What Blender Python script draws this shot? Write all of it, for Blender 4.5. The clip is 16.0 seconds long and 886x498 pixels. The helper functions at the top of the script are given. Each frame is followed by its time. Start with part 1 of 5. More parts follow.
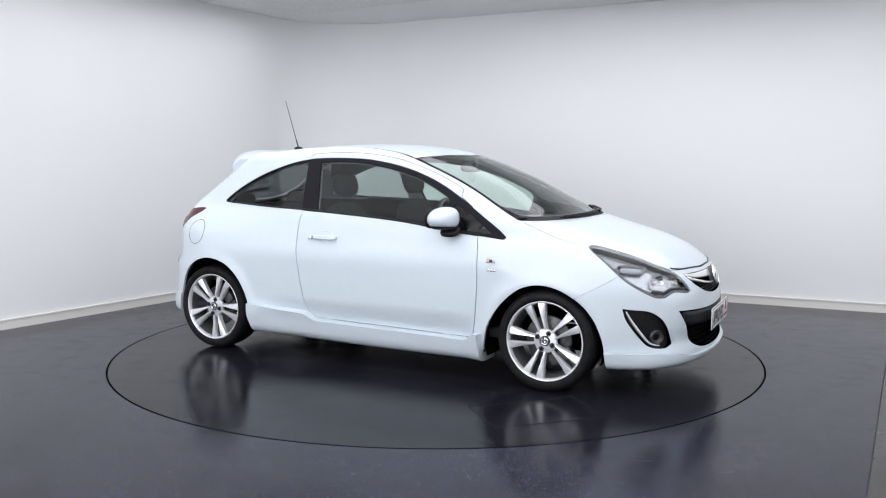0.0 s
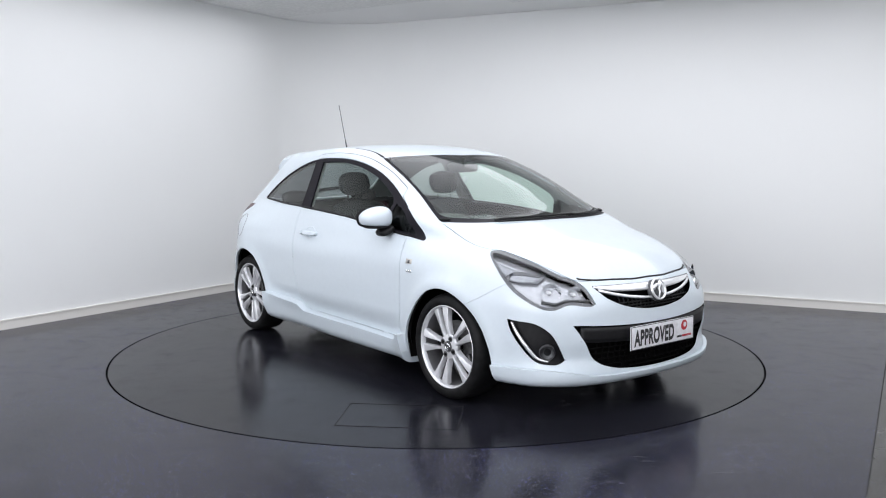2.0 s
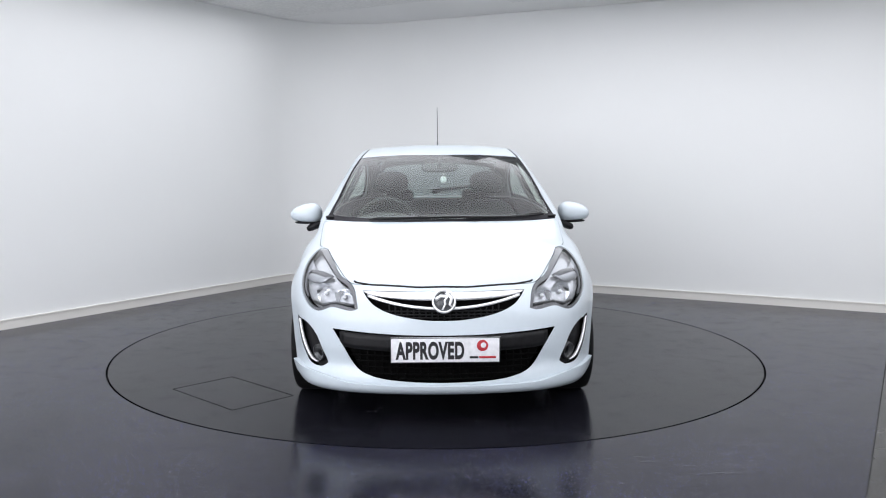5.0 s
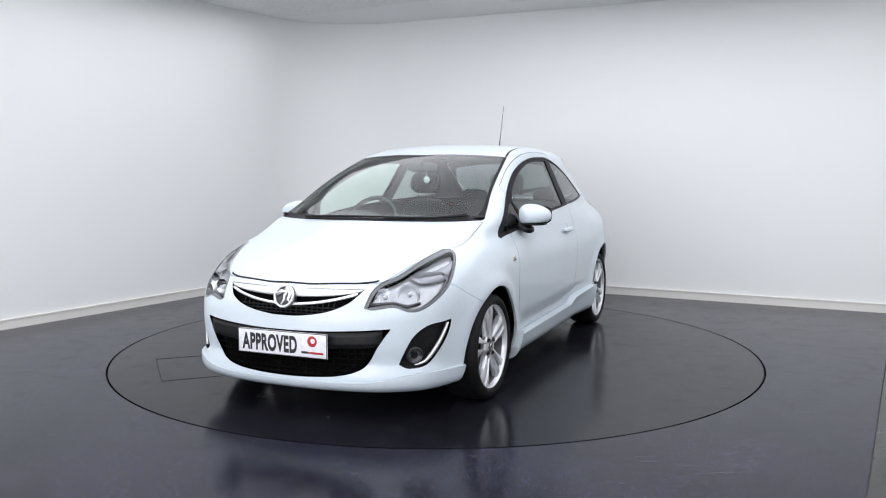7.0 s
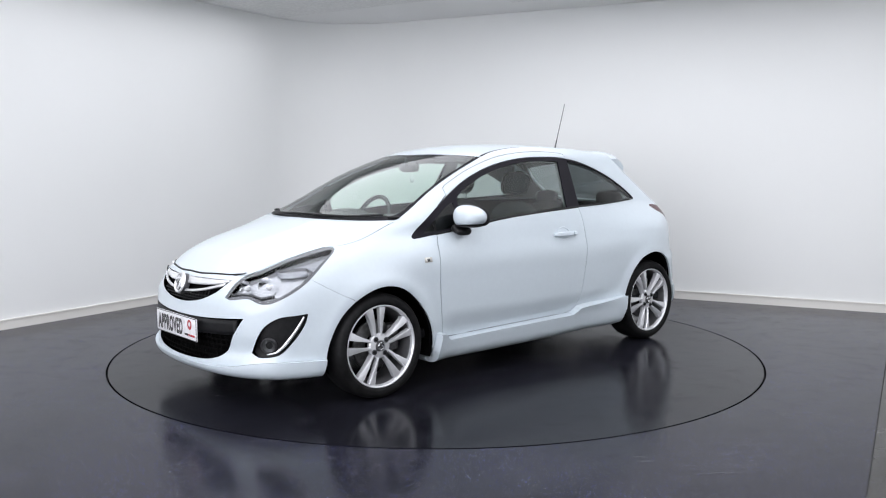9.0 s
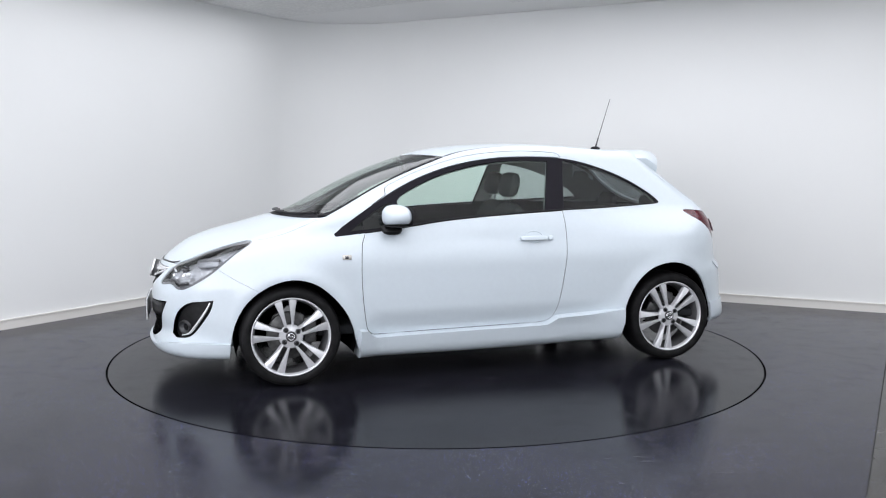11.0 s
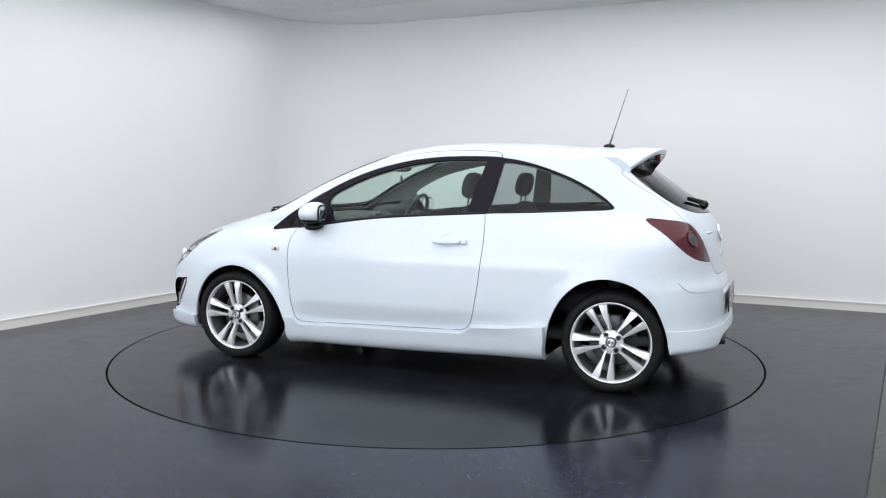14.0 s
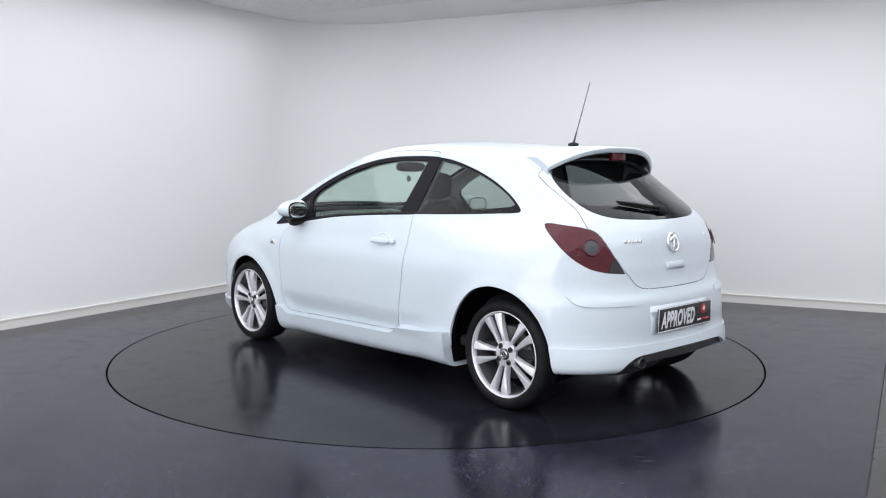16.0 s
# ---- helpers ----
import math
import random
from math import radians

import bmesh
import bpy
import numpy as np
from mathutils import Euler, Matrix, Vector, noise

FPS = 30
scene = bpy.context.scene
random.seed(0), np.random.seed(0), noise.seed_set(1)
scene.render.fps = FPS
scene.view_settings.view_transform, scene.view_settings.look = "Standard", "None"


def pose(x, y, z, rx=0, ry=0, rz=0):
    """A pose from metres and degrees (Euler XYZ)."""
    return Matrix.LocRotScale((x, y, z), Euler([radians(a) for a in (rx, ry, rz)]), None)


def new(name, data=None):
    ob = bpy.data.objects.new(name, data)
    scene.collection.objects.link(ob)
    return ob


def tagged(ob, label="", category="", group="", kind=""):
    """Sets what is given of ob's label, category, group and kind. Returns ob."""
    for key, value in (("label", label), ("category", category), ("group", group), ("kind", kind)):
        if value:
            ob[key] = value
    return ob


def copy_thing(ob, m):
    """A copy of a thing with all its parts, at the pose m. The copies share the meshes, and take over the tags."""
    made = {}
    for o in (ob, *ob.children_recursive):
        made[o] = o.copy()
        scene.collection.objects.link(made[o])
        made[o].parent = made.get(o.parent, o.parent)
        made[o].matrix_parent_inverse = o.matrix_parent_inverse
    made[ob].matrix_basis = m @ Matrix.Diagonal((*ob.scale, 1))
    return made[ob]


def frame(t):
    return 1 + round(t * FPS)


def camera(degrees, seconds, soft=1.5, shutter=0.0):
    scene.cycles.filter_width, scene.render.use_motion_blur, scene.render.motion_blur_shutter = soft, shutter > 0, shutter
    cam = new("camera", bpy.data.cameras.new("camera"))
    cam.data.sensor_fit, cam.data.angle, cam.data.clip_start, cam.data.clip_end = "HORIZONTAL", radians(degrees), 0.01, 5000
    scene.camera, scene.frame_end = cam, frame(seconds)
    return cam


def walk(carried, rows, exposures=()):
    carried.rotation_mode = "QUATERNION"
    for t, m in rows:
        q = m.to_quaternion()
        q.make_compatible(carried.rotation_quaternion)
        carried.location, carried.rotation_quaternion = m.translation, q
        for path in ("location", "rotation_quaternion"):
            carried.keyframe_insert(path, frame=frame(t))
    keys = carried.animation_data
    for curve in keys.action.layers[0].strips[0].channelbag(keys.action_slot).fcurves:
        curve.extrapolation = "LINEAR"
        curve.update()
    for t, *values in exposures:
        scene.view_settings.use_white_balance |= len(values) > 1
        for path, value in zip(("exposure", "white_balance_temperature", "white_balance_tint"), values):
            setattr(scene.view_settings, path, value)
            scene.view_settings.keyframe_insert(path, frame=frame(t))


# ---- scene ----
# ---- camera: it stands still on a tripod ----
cam = camera(54.99, 16.0, soft=1.1)
EYE = pose(0.0, -6.027, 1.3097, 90 - 5.732, -0.084, -0.403)
walk(cam, [(0.0, EYE), (16.0, EYE)])

# turntable: seconds, degrees
TURN = [(0.0, -27.80), (0.5, -33.67), (1.0, -39.88), (1.5, -45.80), (2.0, -52.09), (2.5, -58.02), (3.0, -64.46), (3.5, -70.46), (4.0, -76.98), (4.5, -83.01), (5.0, -89.55), (7.5, -120.93), (8.0, -127.45), (8.5, -133.35), (9.0, -139.81), (11.5, -170.73), (12.0, -177.02), (12.5, -182.93), (13.0, -189.40), (13.5, -195.40), (14.0, -201.94), (14.5, -207.89), (15.0, -214.35), (15.5, -220.43), (16.0, -226.96)]
CAR_AT = (-0.1371, 0.0248)
RING = 2.2057
LEAN = 0.43
TYRE = 0.297

# ---- light ----
world = bpy.data.worlds.new("world")
world.use_nodes = True
scene.world = world
world.node_tree.nodes["Background"].inputs[0].default_value = (0.9, 0.95, 1.0, 1)
world.node_tree.nodes["Background"].inputs[1].default_value = 0.1
scene.view_settings.exposure = 0.0
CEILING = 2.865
# added unseen light ceiling over the turntable and a strip to brighten the wall: x, y, length, width, degrees, watts
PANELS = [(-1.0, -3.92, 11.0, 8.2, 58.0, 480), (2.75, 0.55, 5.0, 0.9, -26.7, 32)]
# fill from the added bank behind the camera
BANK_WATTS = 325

# ---- materials ----


class Nodes:
    """A small wrapper to write node materials in few lines."""

    def __init__(self, name):
        self.m = bpy.data.materials.new(name)
        self.m.use_nodes = True
        self.t = self.m.node_tree
        self.b = self.t.nodes["Principled BSDF"]
        self.out = self.t.nodes["Material Output"]

    def add(self, kind, values=None, **props):
        n = self.t.nodes.new(kind)
        for k, v in props.items():
            setattr(n, k, v)
        for k, v in (values or {}).items():
            self.put(n, k, v)
        return n

    def put(self, n, k, v):
        if isinstance(v, bpy.types.NodeSocket):
            self.t.links.new(v, n.inputs[k])
        else:
            n.inputs[k].default_value = v

    def coords(self):
        return self.add("ShaderNodeTexCoord").outputs["Object"]

    def noise(self, scale, detail=3.0, rough=0.5):
        return self.add("ShaderNodeTexNoise", {"Vector": self.coords(), "Scale": scale, "Detail": detail, "Roughness": rough}).outputs["Fac"]

    def ramp(self, fac, a, b, lo=0.0, hi=1.0):
        n = self.add("ShaderNodeMapRange", {"Value": fac, "From Min": a, "From Max": b, "To Min": lo, "To Max": hi})
        return n.outputs[0]

    def mix(self, fac, a, b):
        n = self.add("ShaderNodeMix", data_type="RGBA")
        self.put(n, 0, fac)
        self.put(n, 6, a)
        self.put(n, 7, b)
        return n.outputs[2]

    def bump(self, height, strength, distance):
        n = self.add("ShaderNodeBump", {"Height": height, "Strength": strength, "Distance": distance})
        self.put(self.b, "Normal", n.outputs[0])

    def set(self, **kw):
        for k, v in kw.items():
            self.put(self.b, k.replace("_", " "), v)
        return self.m


def rgb(r, g, b):
    return (r, g, b, 1.0)


def plain(name, colour, rough, metal=0.0, coat=0.0, grain=0.06, scale=40.0, bump=0.0, ior=1.5):
    """A paint, plastic or metal with a slight change of tone and gloss."""
    n = Nodes(name)
    f = n.noise(scale)
    g = n.noise(scale * 0.12, 2.0)
    dark = tuple(c * (1 - grain * 2) for c in colour)
    light = tuple(min(1, c * (1 + grain)) for c in colour)
    col = n.mix(n.ramp(f, 0.3, 0.7), rgb(*dark), rgb(*light))
    n.set(Base_Color=col, Metallic=metal, IOR=ior, Roughness=n.ramp(g, 0.3, 0.7, max(0.02, rough * 0.85), rough * 1.15))
    n.put(n.b, "Coat Weight", coat)
    n.put(n.b, "Coat Roughness", 0.04)
    if bump:
        n.bump(f, bump, 0.002)
    return n.m


def glass_sheet(name, tint, gloss_ior=1.45):
    """Thin sheet glass: it lets light through tinted and mirrors at its skin."""
    n = Nodes(name)
    clear = n.add("ShaderNodeBsdfTransparent", {"Color": rgb(*tint)})
    shine = n.add("ShaderNodeBsdfGlossy", {"Color": rgb(1, 1, 1), "Roughness": 0.02})
    # mirror strength rises towards grazing view, alike from both sides of the sheet
    face = n.add("ShaderNodeLayerWeight", {"Blend": 0.5}).outputs["Facing"]
    grow = n.add("ShaderNodeMath", {0: face, 1: 4.0}, operation="POWER").outputs[0]
    base = ((gloss_ior - 1) / (gloss_ior + 1)) ** 2 * 0.62
    mix = n.add("ShaderNodeMixShader")
    n.put(mix, 0, n.ramp(grow, 0.0, 1.0, base, 0.75))
    n.put(mix, 1, clear.outputs[0])
    n.put(mix, 2, shine.outputs[0])
    n.t.links.new(mix.outputs[0], n.out.inputs[0])
    return n.m


def floor_vinyl(name, base, fleck):
    """Dark safety flooring with pale and blue flecks, scuffs, smears and a worn shine."""
    n = Nodes(name)
    big = n.noise(0.9, 4.0, 0.6)
    mid = n.noise(7.0, 5.0, 0.65)
    fine = n.noise(320.0, 2.0)
    col = n.mix(n.ramp(big, 0.35, 0.7), rgb(*[c * 0.75 for c in base]), rgb(*[c * 1.3 for c in base]))
    scuff = n.ramp(mid, 0.60, 0.78, 0.0, 0.35)
    col = n.mix(scuff, col, rgb(*[c * 4.6 for c in base]))
    wash = n.ramp(n.noise(2.6, 6.0, 0.7), 0.55, 0.75, 0.0, 0.3)
    col = n.mix(wash, col, rgb(*[c * 4.0 for c in base]))
    # wheel rubs: broken streaks across the sheet
    turned = n.add("ShaderNodeMapping", {"Vector": n.coords(), "Rotation": (0, 0, 0.35), "Scale": (1.0, 5.0, 1.0)}).outputs[0]
    rub = n.add("ShaderNodeTexNoise", {"Vector": turned, "Scale": 9.0, "Detail": 4.0, "Roughness": 0.6}).outputs["Fac"]
    streak = n.add("ShaderNodeMath", {0: n.ramp(rub, 0.62, 0.70), 1: n.ramp(n.noise(1.1, 2.0), 0.5, 0.62, 0.0, 0.3)}, operation="MULTIPLY").outputs[0]
    col = n.mix(streak, col, rgb(0.12, 0.12, 0.12))
    patch_of = n.ramp(n.noise(1.7, 3.0), 0.40, 0.60, 0.3, 1.0)
    for scale, few in ((170.0, 0.86), (300.0, 0.86)):
        cells = n.add("ShaderNodeTexVoronoi", {"Vector": n.coords(), "Scale": scale, "Randomness": 1.0})
        pick = n.add("ShaderNodeSeparateColor", {"Color": cells.outputs["Color"]})
        dot = n.ramp(cells.outputs["Distance"], 0.22, 0.34, 1.0, 0.0)
        some = n.ramp(pick.outputs[0], few, few + 0.05)
        amount = n.add("ShaderNodeMath", {0: dot, 1: some}, operation="MULTIPLY").outputs[0]
        amount = n.add("ShaderNodeMath", {0: amount, 1: patch_of}, operation="MULTIPLY").outputs[0]
        tint = n.mix(n.ramp(pick.outputs[1], 0.40, 0.50), rgb(0.70, 0.70, 0.74), rgb(0.20, 0.24, 0.80))
        col = n.mix(n.add("ShaderNodeMath", {0: amount, 1: fleck}, operation="MULTIPLY").outputs[0], col, tint)
    rough = n.add("ShaderNodeMath", {0: n.ramp(big, 0.3, 0.7, 0.12, 0.20), 1: n.ramp(mid, 0.5, 0.8, 0.0, 0.14)}, operation="ADD").outputs[0]
    n.set(Base_Color=col, Roughness=rough, IOR=1.21)
    n.bump(fine, 0.12, 0.001)
    return n.m


def wall_paint(name, colour):
    n = Nodes(name)
    big = n.noise(0.7, 3.0)
    fine = n.noise(160.0, 3.0)
    col = n.mix(n.ramp(big, 0.3, 0.7), rgb(*[c * 0.97 for c in colour]), rgb(*colour))
    n.set(Base_Color=col, Roughness=0.55)
    n.bump(fine, 0.06, 0.001)
    return n.m


WALL = wall_paint("wall_emulsion", (0.80, 0.81, 0.80))
CEIL = wall_paint("ceiling_emulsion", (0.84, 0.84, 0.84))
SKIRTING = wall_paint("skirting_gloss", (0.72, 0.70, 0.66))
FLOOR = floor_vinyl("floor_vinyl", (0.0165, 0.0165, 0.024), 0.8)
DISC = floor_vinyl("turntable_vinyl", (0.0095, 0.0095, 0.0130), 0.09)
STRIP = floor_vinyl("floor_strip_vinyl", (0.040, 0.039, 0.037), 0.3)
GROOVE = plain("groove_shadow_rubber", (0.008, 0.008, 0.009), 0.8)
LAMP_CASE = plain("luminaire_case", (0.75, 0.75, 0.75), 0.4)
PAINT = plain("white_car_paint", (0.585, 0.65, 0.695), 0.36, coat=0.5, grain=0.008)
TRIM = plain("black_window_trim", (0.010, 0.009, 0.013), 0.5, ior=1.2)
PLASTIC = plain("black_plastic", (0.010, 0.010, 0.011), 0.45, grain=0.2, ior=1.3)
SATIN = plain("satin_black_plastic", (0.03, 0.03, 0.033), 0.3)
RUBBER = plain("tyre_rubber", (0.009, 0.009, 0.0095), 0.6, grain=0.25, scale=25, ior=1.25)
CLOTH = plain("charcoal_cloth", (0.030, 0.032, 0.035), 0.95, grain=0.04, scale=50, ior=1.2)
LINING = plain("grey_headlining", (0.20, 0.21, 0.21), 0.9, grain=0.06, scale=30, ior=1.2)
ALLOY = plain("silver_alloy", (0.74, 0.75, 0.77), 0.22, metal=0.45, grain=0.03)
ALLOY_IN = plain("alloy_inner_barrel", (0.12, 0.12, 0.125), 0.45, metal=0.5)
CHROME = plain("chrome", (0.86, 0.87, 0.88), 0.08, metal=1.0, grain=0.01)
IRON = plain("brake_iron", (0.10, 0.10, 0.10), 0.5, metal=0.8, grain=0.2)
CLEAR = glass_sheet("windscreen_glass", (0.82, 0.93, 0.875))
TINTED = glass_sheet("tinted_glass", (0.50, 0.54, 0.53))
PRIVACY = glass_sheet("dark_rear_glass", (0.25, 0.275, 0.285))
LENS = glass_sheet("lamp_lens", (0.97, 0.98, 0.98), 1.3)
LAMP_GREY = plain("lamp_bezel_grey", (0.060, 0.062, 0.066), 0.35, metal=0.2)
LAMP_SILVER = plain("lamp_silver", (0.50, 0.51, 0.54), 0.22, metal=0.55)
RED_LENS = plain("red_lamp_lens", (0.075, 0.004, 0.010), 0.2, coat=0.4, grain=0.12, scale=60, ior=1.3)
SMOKE_LENS = plain("smoked_lamp_lens", (0.014, 0.010, 0.011), 0.15, coat=0.4, grain=0.2, scale=120)
PLATE_WHITE = plain("plate_white", (0.78, 0.78, 0.80), 0.3)
PLATE_BLACK = plain("plate_black", (0.02, 0.02, 0.022), 0.3)
INK = plain("black_ink", (0.012, 0.012, 0.014), 0.4)
RED_INK = plain("red_ink", (0.45, 0.03, 0.04), 0.4)
AMBER = plain("repeater_lens", (0.62, 0.60, 0.55), 0.15, coat=1.0)
CHROME_SATIN = plain("satin_chrome", (0.86, 0.87, 0.88), 0.2, metal=0.6, grain=0.02)
GLOSS_BLACK = plain("gloss_black", (0.02, 0.02, 0.022), 0.12, coat=0.6)
DASH = plain("dashboard_plastic", (0.05, 0.052, 0.052), 0.6, grain=0.04, scale=60, ior=1.3)
VENT = glass_sheet("vent_glass_tint", (0.10, 0.11, 0.11))
SEAL = plain("grey_door_seal", (0.05, 0.05, 0.055), 0.7)
BORDER = plain("lamp_border_grey", (0.13, 0.132, 0.142), 0.35, metal=0.1)
WING = plain("indicator_silver", (0.34, 0.35, 0.38), 0.3, metal=0.4)
# near-black without gloss: the shade inside arches and openings as colour
RECESS_SHADE = plain("recess_shade_black", (0.004, 0.004, 0.004), 0.9, ior=1.1)


# ---- body shape: x ahead, y to the car's left, z up; wheels' middle at x = 0 ----
WB = 1.2555


def curve(v, xs, ys):
    """Smooth curve through a few knots, straight beyond the ends."""
    xs, ys = np.array(xs, float), np.array(ys, float)
    s = np.diff(ys) / np.diff(xs)
    h = np.diff(xs)
    m = np.concatenate([[s[0]], (s[:-1] * h[1:] + s[1:] * h[:-1]) / (h[1:] + h[:-1]), [s[-1]]])
    v = np.asarray(v, float)
    i = np.clip(np.searchsorted(xs, v) - 1, 0, len(xs) - 2)
    t = (v - xs[i]) / h[i]
    u = np.clip(t, 0, 1)
    p = (ys[i] * (1 + 2 * u) * (1 - u) ** 2 + h[i] * m[i] * u * (1 - u) ** 2
         + ys[i + 1] * u * u * (3 - 2 * u) + h[i] * m[i + 1] * u * u * (u - 1))
    return p + (t - u) * h[i] * np.where(t < 0, m[i], m[i + 1])


def step(v, a, b):
    t = np.clip((v - a) / (b - a), 0, 1)
    return t * t * (3 - 2 * t)


def crown(x):
    return curve(x, [-2.0, -1.8, -1.71, -1.53, -1.347, -1.21, -0.945, -0.56, -0.2, 0.1, 0.31, 0.43, 0.633, 0.84, 1.046, 1.2, 1.3, 1.5, 1.75, 1.9, 2.0, 2.08],
                 [0.72, 0.94, 1.025, 1.155, 1.285, 1.385, 1.416, 1.442, 1.447, 1.427, 1.391, 1.356, 1.284, 1.192, 1.083, 1.006, 0.979, 0.926, 0.855, 0.792, 0.73, 0.66])


def top_at(x, y):
    k = curve(x, [-1.9, -1.2, -0.6, 0.2, 0.6, 0.9, 1.05, 1.3, 1.7, 2.0], [-0.3, -0.25, 0.0, 0.36, 0.38, 0.37, 0.35, 0.46, 0.36, 0.4])
    c = curve(x, [-1.9, -1.2, -0.3, 0.3, 0.6, 0.9, 1.05, 1.25, 1.45, 1.7, 2.0], [0.06, 0.09, 0.10, 0.09, 0.07, 0.045, 0.03, 0.05, 0.08, 0.13, 0.22])
    return crown(x + k * y * y) - c * y * y


def half_width(x, z):
    a = curve(z, [0.1, 0.2, 0.3, 0.45, 0.6, 0.74, 0.84, 0.92, 1.0, 1.1, 1.25, 1.34, 1.45],
              [0.77, 0.80, 0.822, 0.832, 0.838, 0.836, 0.810, 0.790, 0.762, 0.712, 0.637, 0.594, 0.553])
    low = curve(x, [-2.0, -1.7, -1.5, -1.25, -0.8, 0.0, 0.9, 1.25, 1.45, 1.7, 1.9, 2.1], [-0.10, -0.045, -0.015, 0.008, 0.0, 0.0, 0.004, 0.014, 0.0, -0.05, -0.1, -0.16])
    up = curve(x, [-1.8, -1.4, -1.2, -0.8, -0.3, 0.4, 0.97, 1.3, 2.0], [-0.2, -0.115, -0.085, -0.03, 0.0, -0.008, -0.04, -0.09, -0.2])
    t = step(z, 0.82, 1.04)
    low = low - 0.055 * step(x, 0.95, 1.4) * step(z, 0.58, 0.84)
    w = a + low * (1 - t) + up * t
    # shoulder behind the lamp, and the doors' lower edge drawn in over the sill
    w = w - 0.036 * step(x, 0.5, 0.95) * np.exp(-((z - 0.895) / 0.065) ** 2)
    w = w - 0.034 * step(z, 0.44, 0.28) * step(x, -0.88, -0.55) * step(x, 0.88, 0.7)
    for hub, r in ((WB, 0.35), (-WB, 0.36)):
        d = np.sqrt((x - hub) ** 2 + (z - 0.30) ** 2)
        w = w + 0.014 * np.exp(-((d - r) / 0.05) ** 2) * step(z, 0.15, 0.3)
    return w


def skirt_edge(x):
    return np.interp(x, [-0.95, -0.884, -0.43, -0.40, -0.36, -0.33, 0.75, 0.775, 0.80, 0.815, 0.87], [0.370, 0.367, 0.340, 0.322, 0.299, 0.2935, 0.270, 0.277, 0.300, 0.313, 0.315])


def nose_at(y, z):
    y = np.abs(y)
    c = curve(z, [0.1, 0.19, 0.22, 0.27, 0.3, 0.4, 0.5, 0.6, 0.66, 0.72, 0.8], [1.96, 2.05, 2.062, 2.06, 2.05, 2.062, 2.06, 2.045, 2.02, 1.975, 1.90])
    return c - 0.25 * y ** 2 - 0.95 * y ** 6


def tail_at(y, z):
    y = np.abs(y)
    c = curve(z, [0.1, 0.18, 0.24, 0.3, 0.4, 0.55, 0.6, 0.64, 0.78, 0.92, 1.03, 1.15], [1.77, 1.84, 1.865, 1.866, 1.85, 1.84, 1.832, 1.81, 1.785, 1.76, 1.72, 1.63])
    return c - 0.16 * y ** 2 - 0.8 * y ** 6


def fillet(a, b, r):
    return np.minimum(np.maximum(a, b), -r) + np.sqrt(np.maximum(a + r, 0) ** 2 + np.maximum(b + r, 0) ** 2)


def hull(x, y, z):
    """Roughly the distance to the body's skin, negative inside."""
    y = np.abs(y)
    e = 1e-3

    def scaled(f, g1, g2):
        return f / np.sqrt(1 + g1 ** 2 + g2 ** 2)

    w = half_width(x, z)
    side = scaled(y - w, (half_width(x + e, z) - w) / e, (half_width(x, z + e) - w) / e)
    t = top_at(x, y)
    top = scaled(z - t, (top_at(x + e, y) - t) / e, (top_at(x, y + e) - t) / e)
    n = nose_at(y, z)
    nose = scaled(x - n, (nose_at(y + e, z) - n) / e, (nose_at(y, z + e) - n) / e)
    r = tail_at(y, z)
    tail = scaled(-x - r, (tail_at(y + e, z) - r) / e, (tail_at(y, z + e) - r) / e)
    f = fillet(side, top, 0.055)
    f = fillet(f, nose, 0.05)
    f = fillet(f, tail, 0.06)
    low = curve(x, [-2.0, -1.55, -0.9, 0.86, 1.6, 2.1], [0.252, 0.245, 0.205, 0.175, 0.182, 0.185])
    return fillet(f, low - z, 0.03)

# ---- building helpers ----


def mesh_from(name, bm, material, smooth=True):
    me = bpy.data.meshes.new(name)
    bm.normal_update()
    bm.to_mesh(me)
    bm.free()
    me.materials.append(material)
    for p in me.polygons:
        p.use_smooth = smooth
    return me


def part(name, bm, material, parent, label="", smooth=True):
    ob = new(name, mesh_from(name, bm, material, smooth))
    ob.parent = parent
    return tagged(ob, label)


def box(bm, x, y, z, sx, sy, sz, bevel=0.0, m=None, segments=2):
    """A bevelled block with its middle at x, y, z."""
    r = bmesh.ops.create_cube(bm, size=1.0)
    vs = r["verts"]
    bmesh.ops.scale(bm, vec=(sx, sy, sz), verts=vs)
    if bevel:
        es = list({e for v in vs for e in v.link_edges})
        q = bmesh.ops.bevel(bm, geom=es, offset=bevel, segments=segments, affect="EDGES", profile=0.6)
        vs = list({v for f in q["faces"] for v in f.verts} | {v for v in vs if v.is_valid})
    bmesh.ops.transform(bm, matrix=Matrix.Translation((x, y, z)) @ (m or Matrix()), verts=vs)
    return vs


def lathe(bm, profile, steps=64, axis="y"):
    """Turn (radius, along) pairs about the y axis (or z)."""
    rings = []
    for i in range(steps):
        a = 2 * math.pi * i / steps
        c, s = math.cos(a), math.sin(a)
        rings.append([bm.verts.new((r * c, h, r * s) if axis == "y" else (r * c, r * s, h)) for r, h in profile])
    for i in range(steps):
        a, b = rings[i], rings[(i + 1) % steps]
        for j in range(len(profile) - 1):
            bm.faces.new((a[j], a[j + 1], b[j + 1], b[j]))
    bmesh.ops.recalc_face_normals(bm, faces=bm.faces)


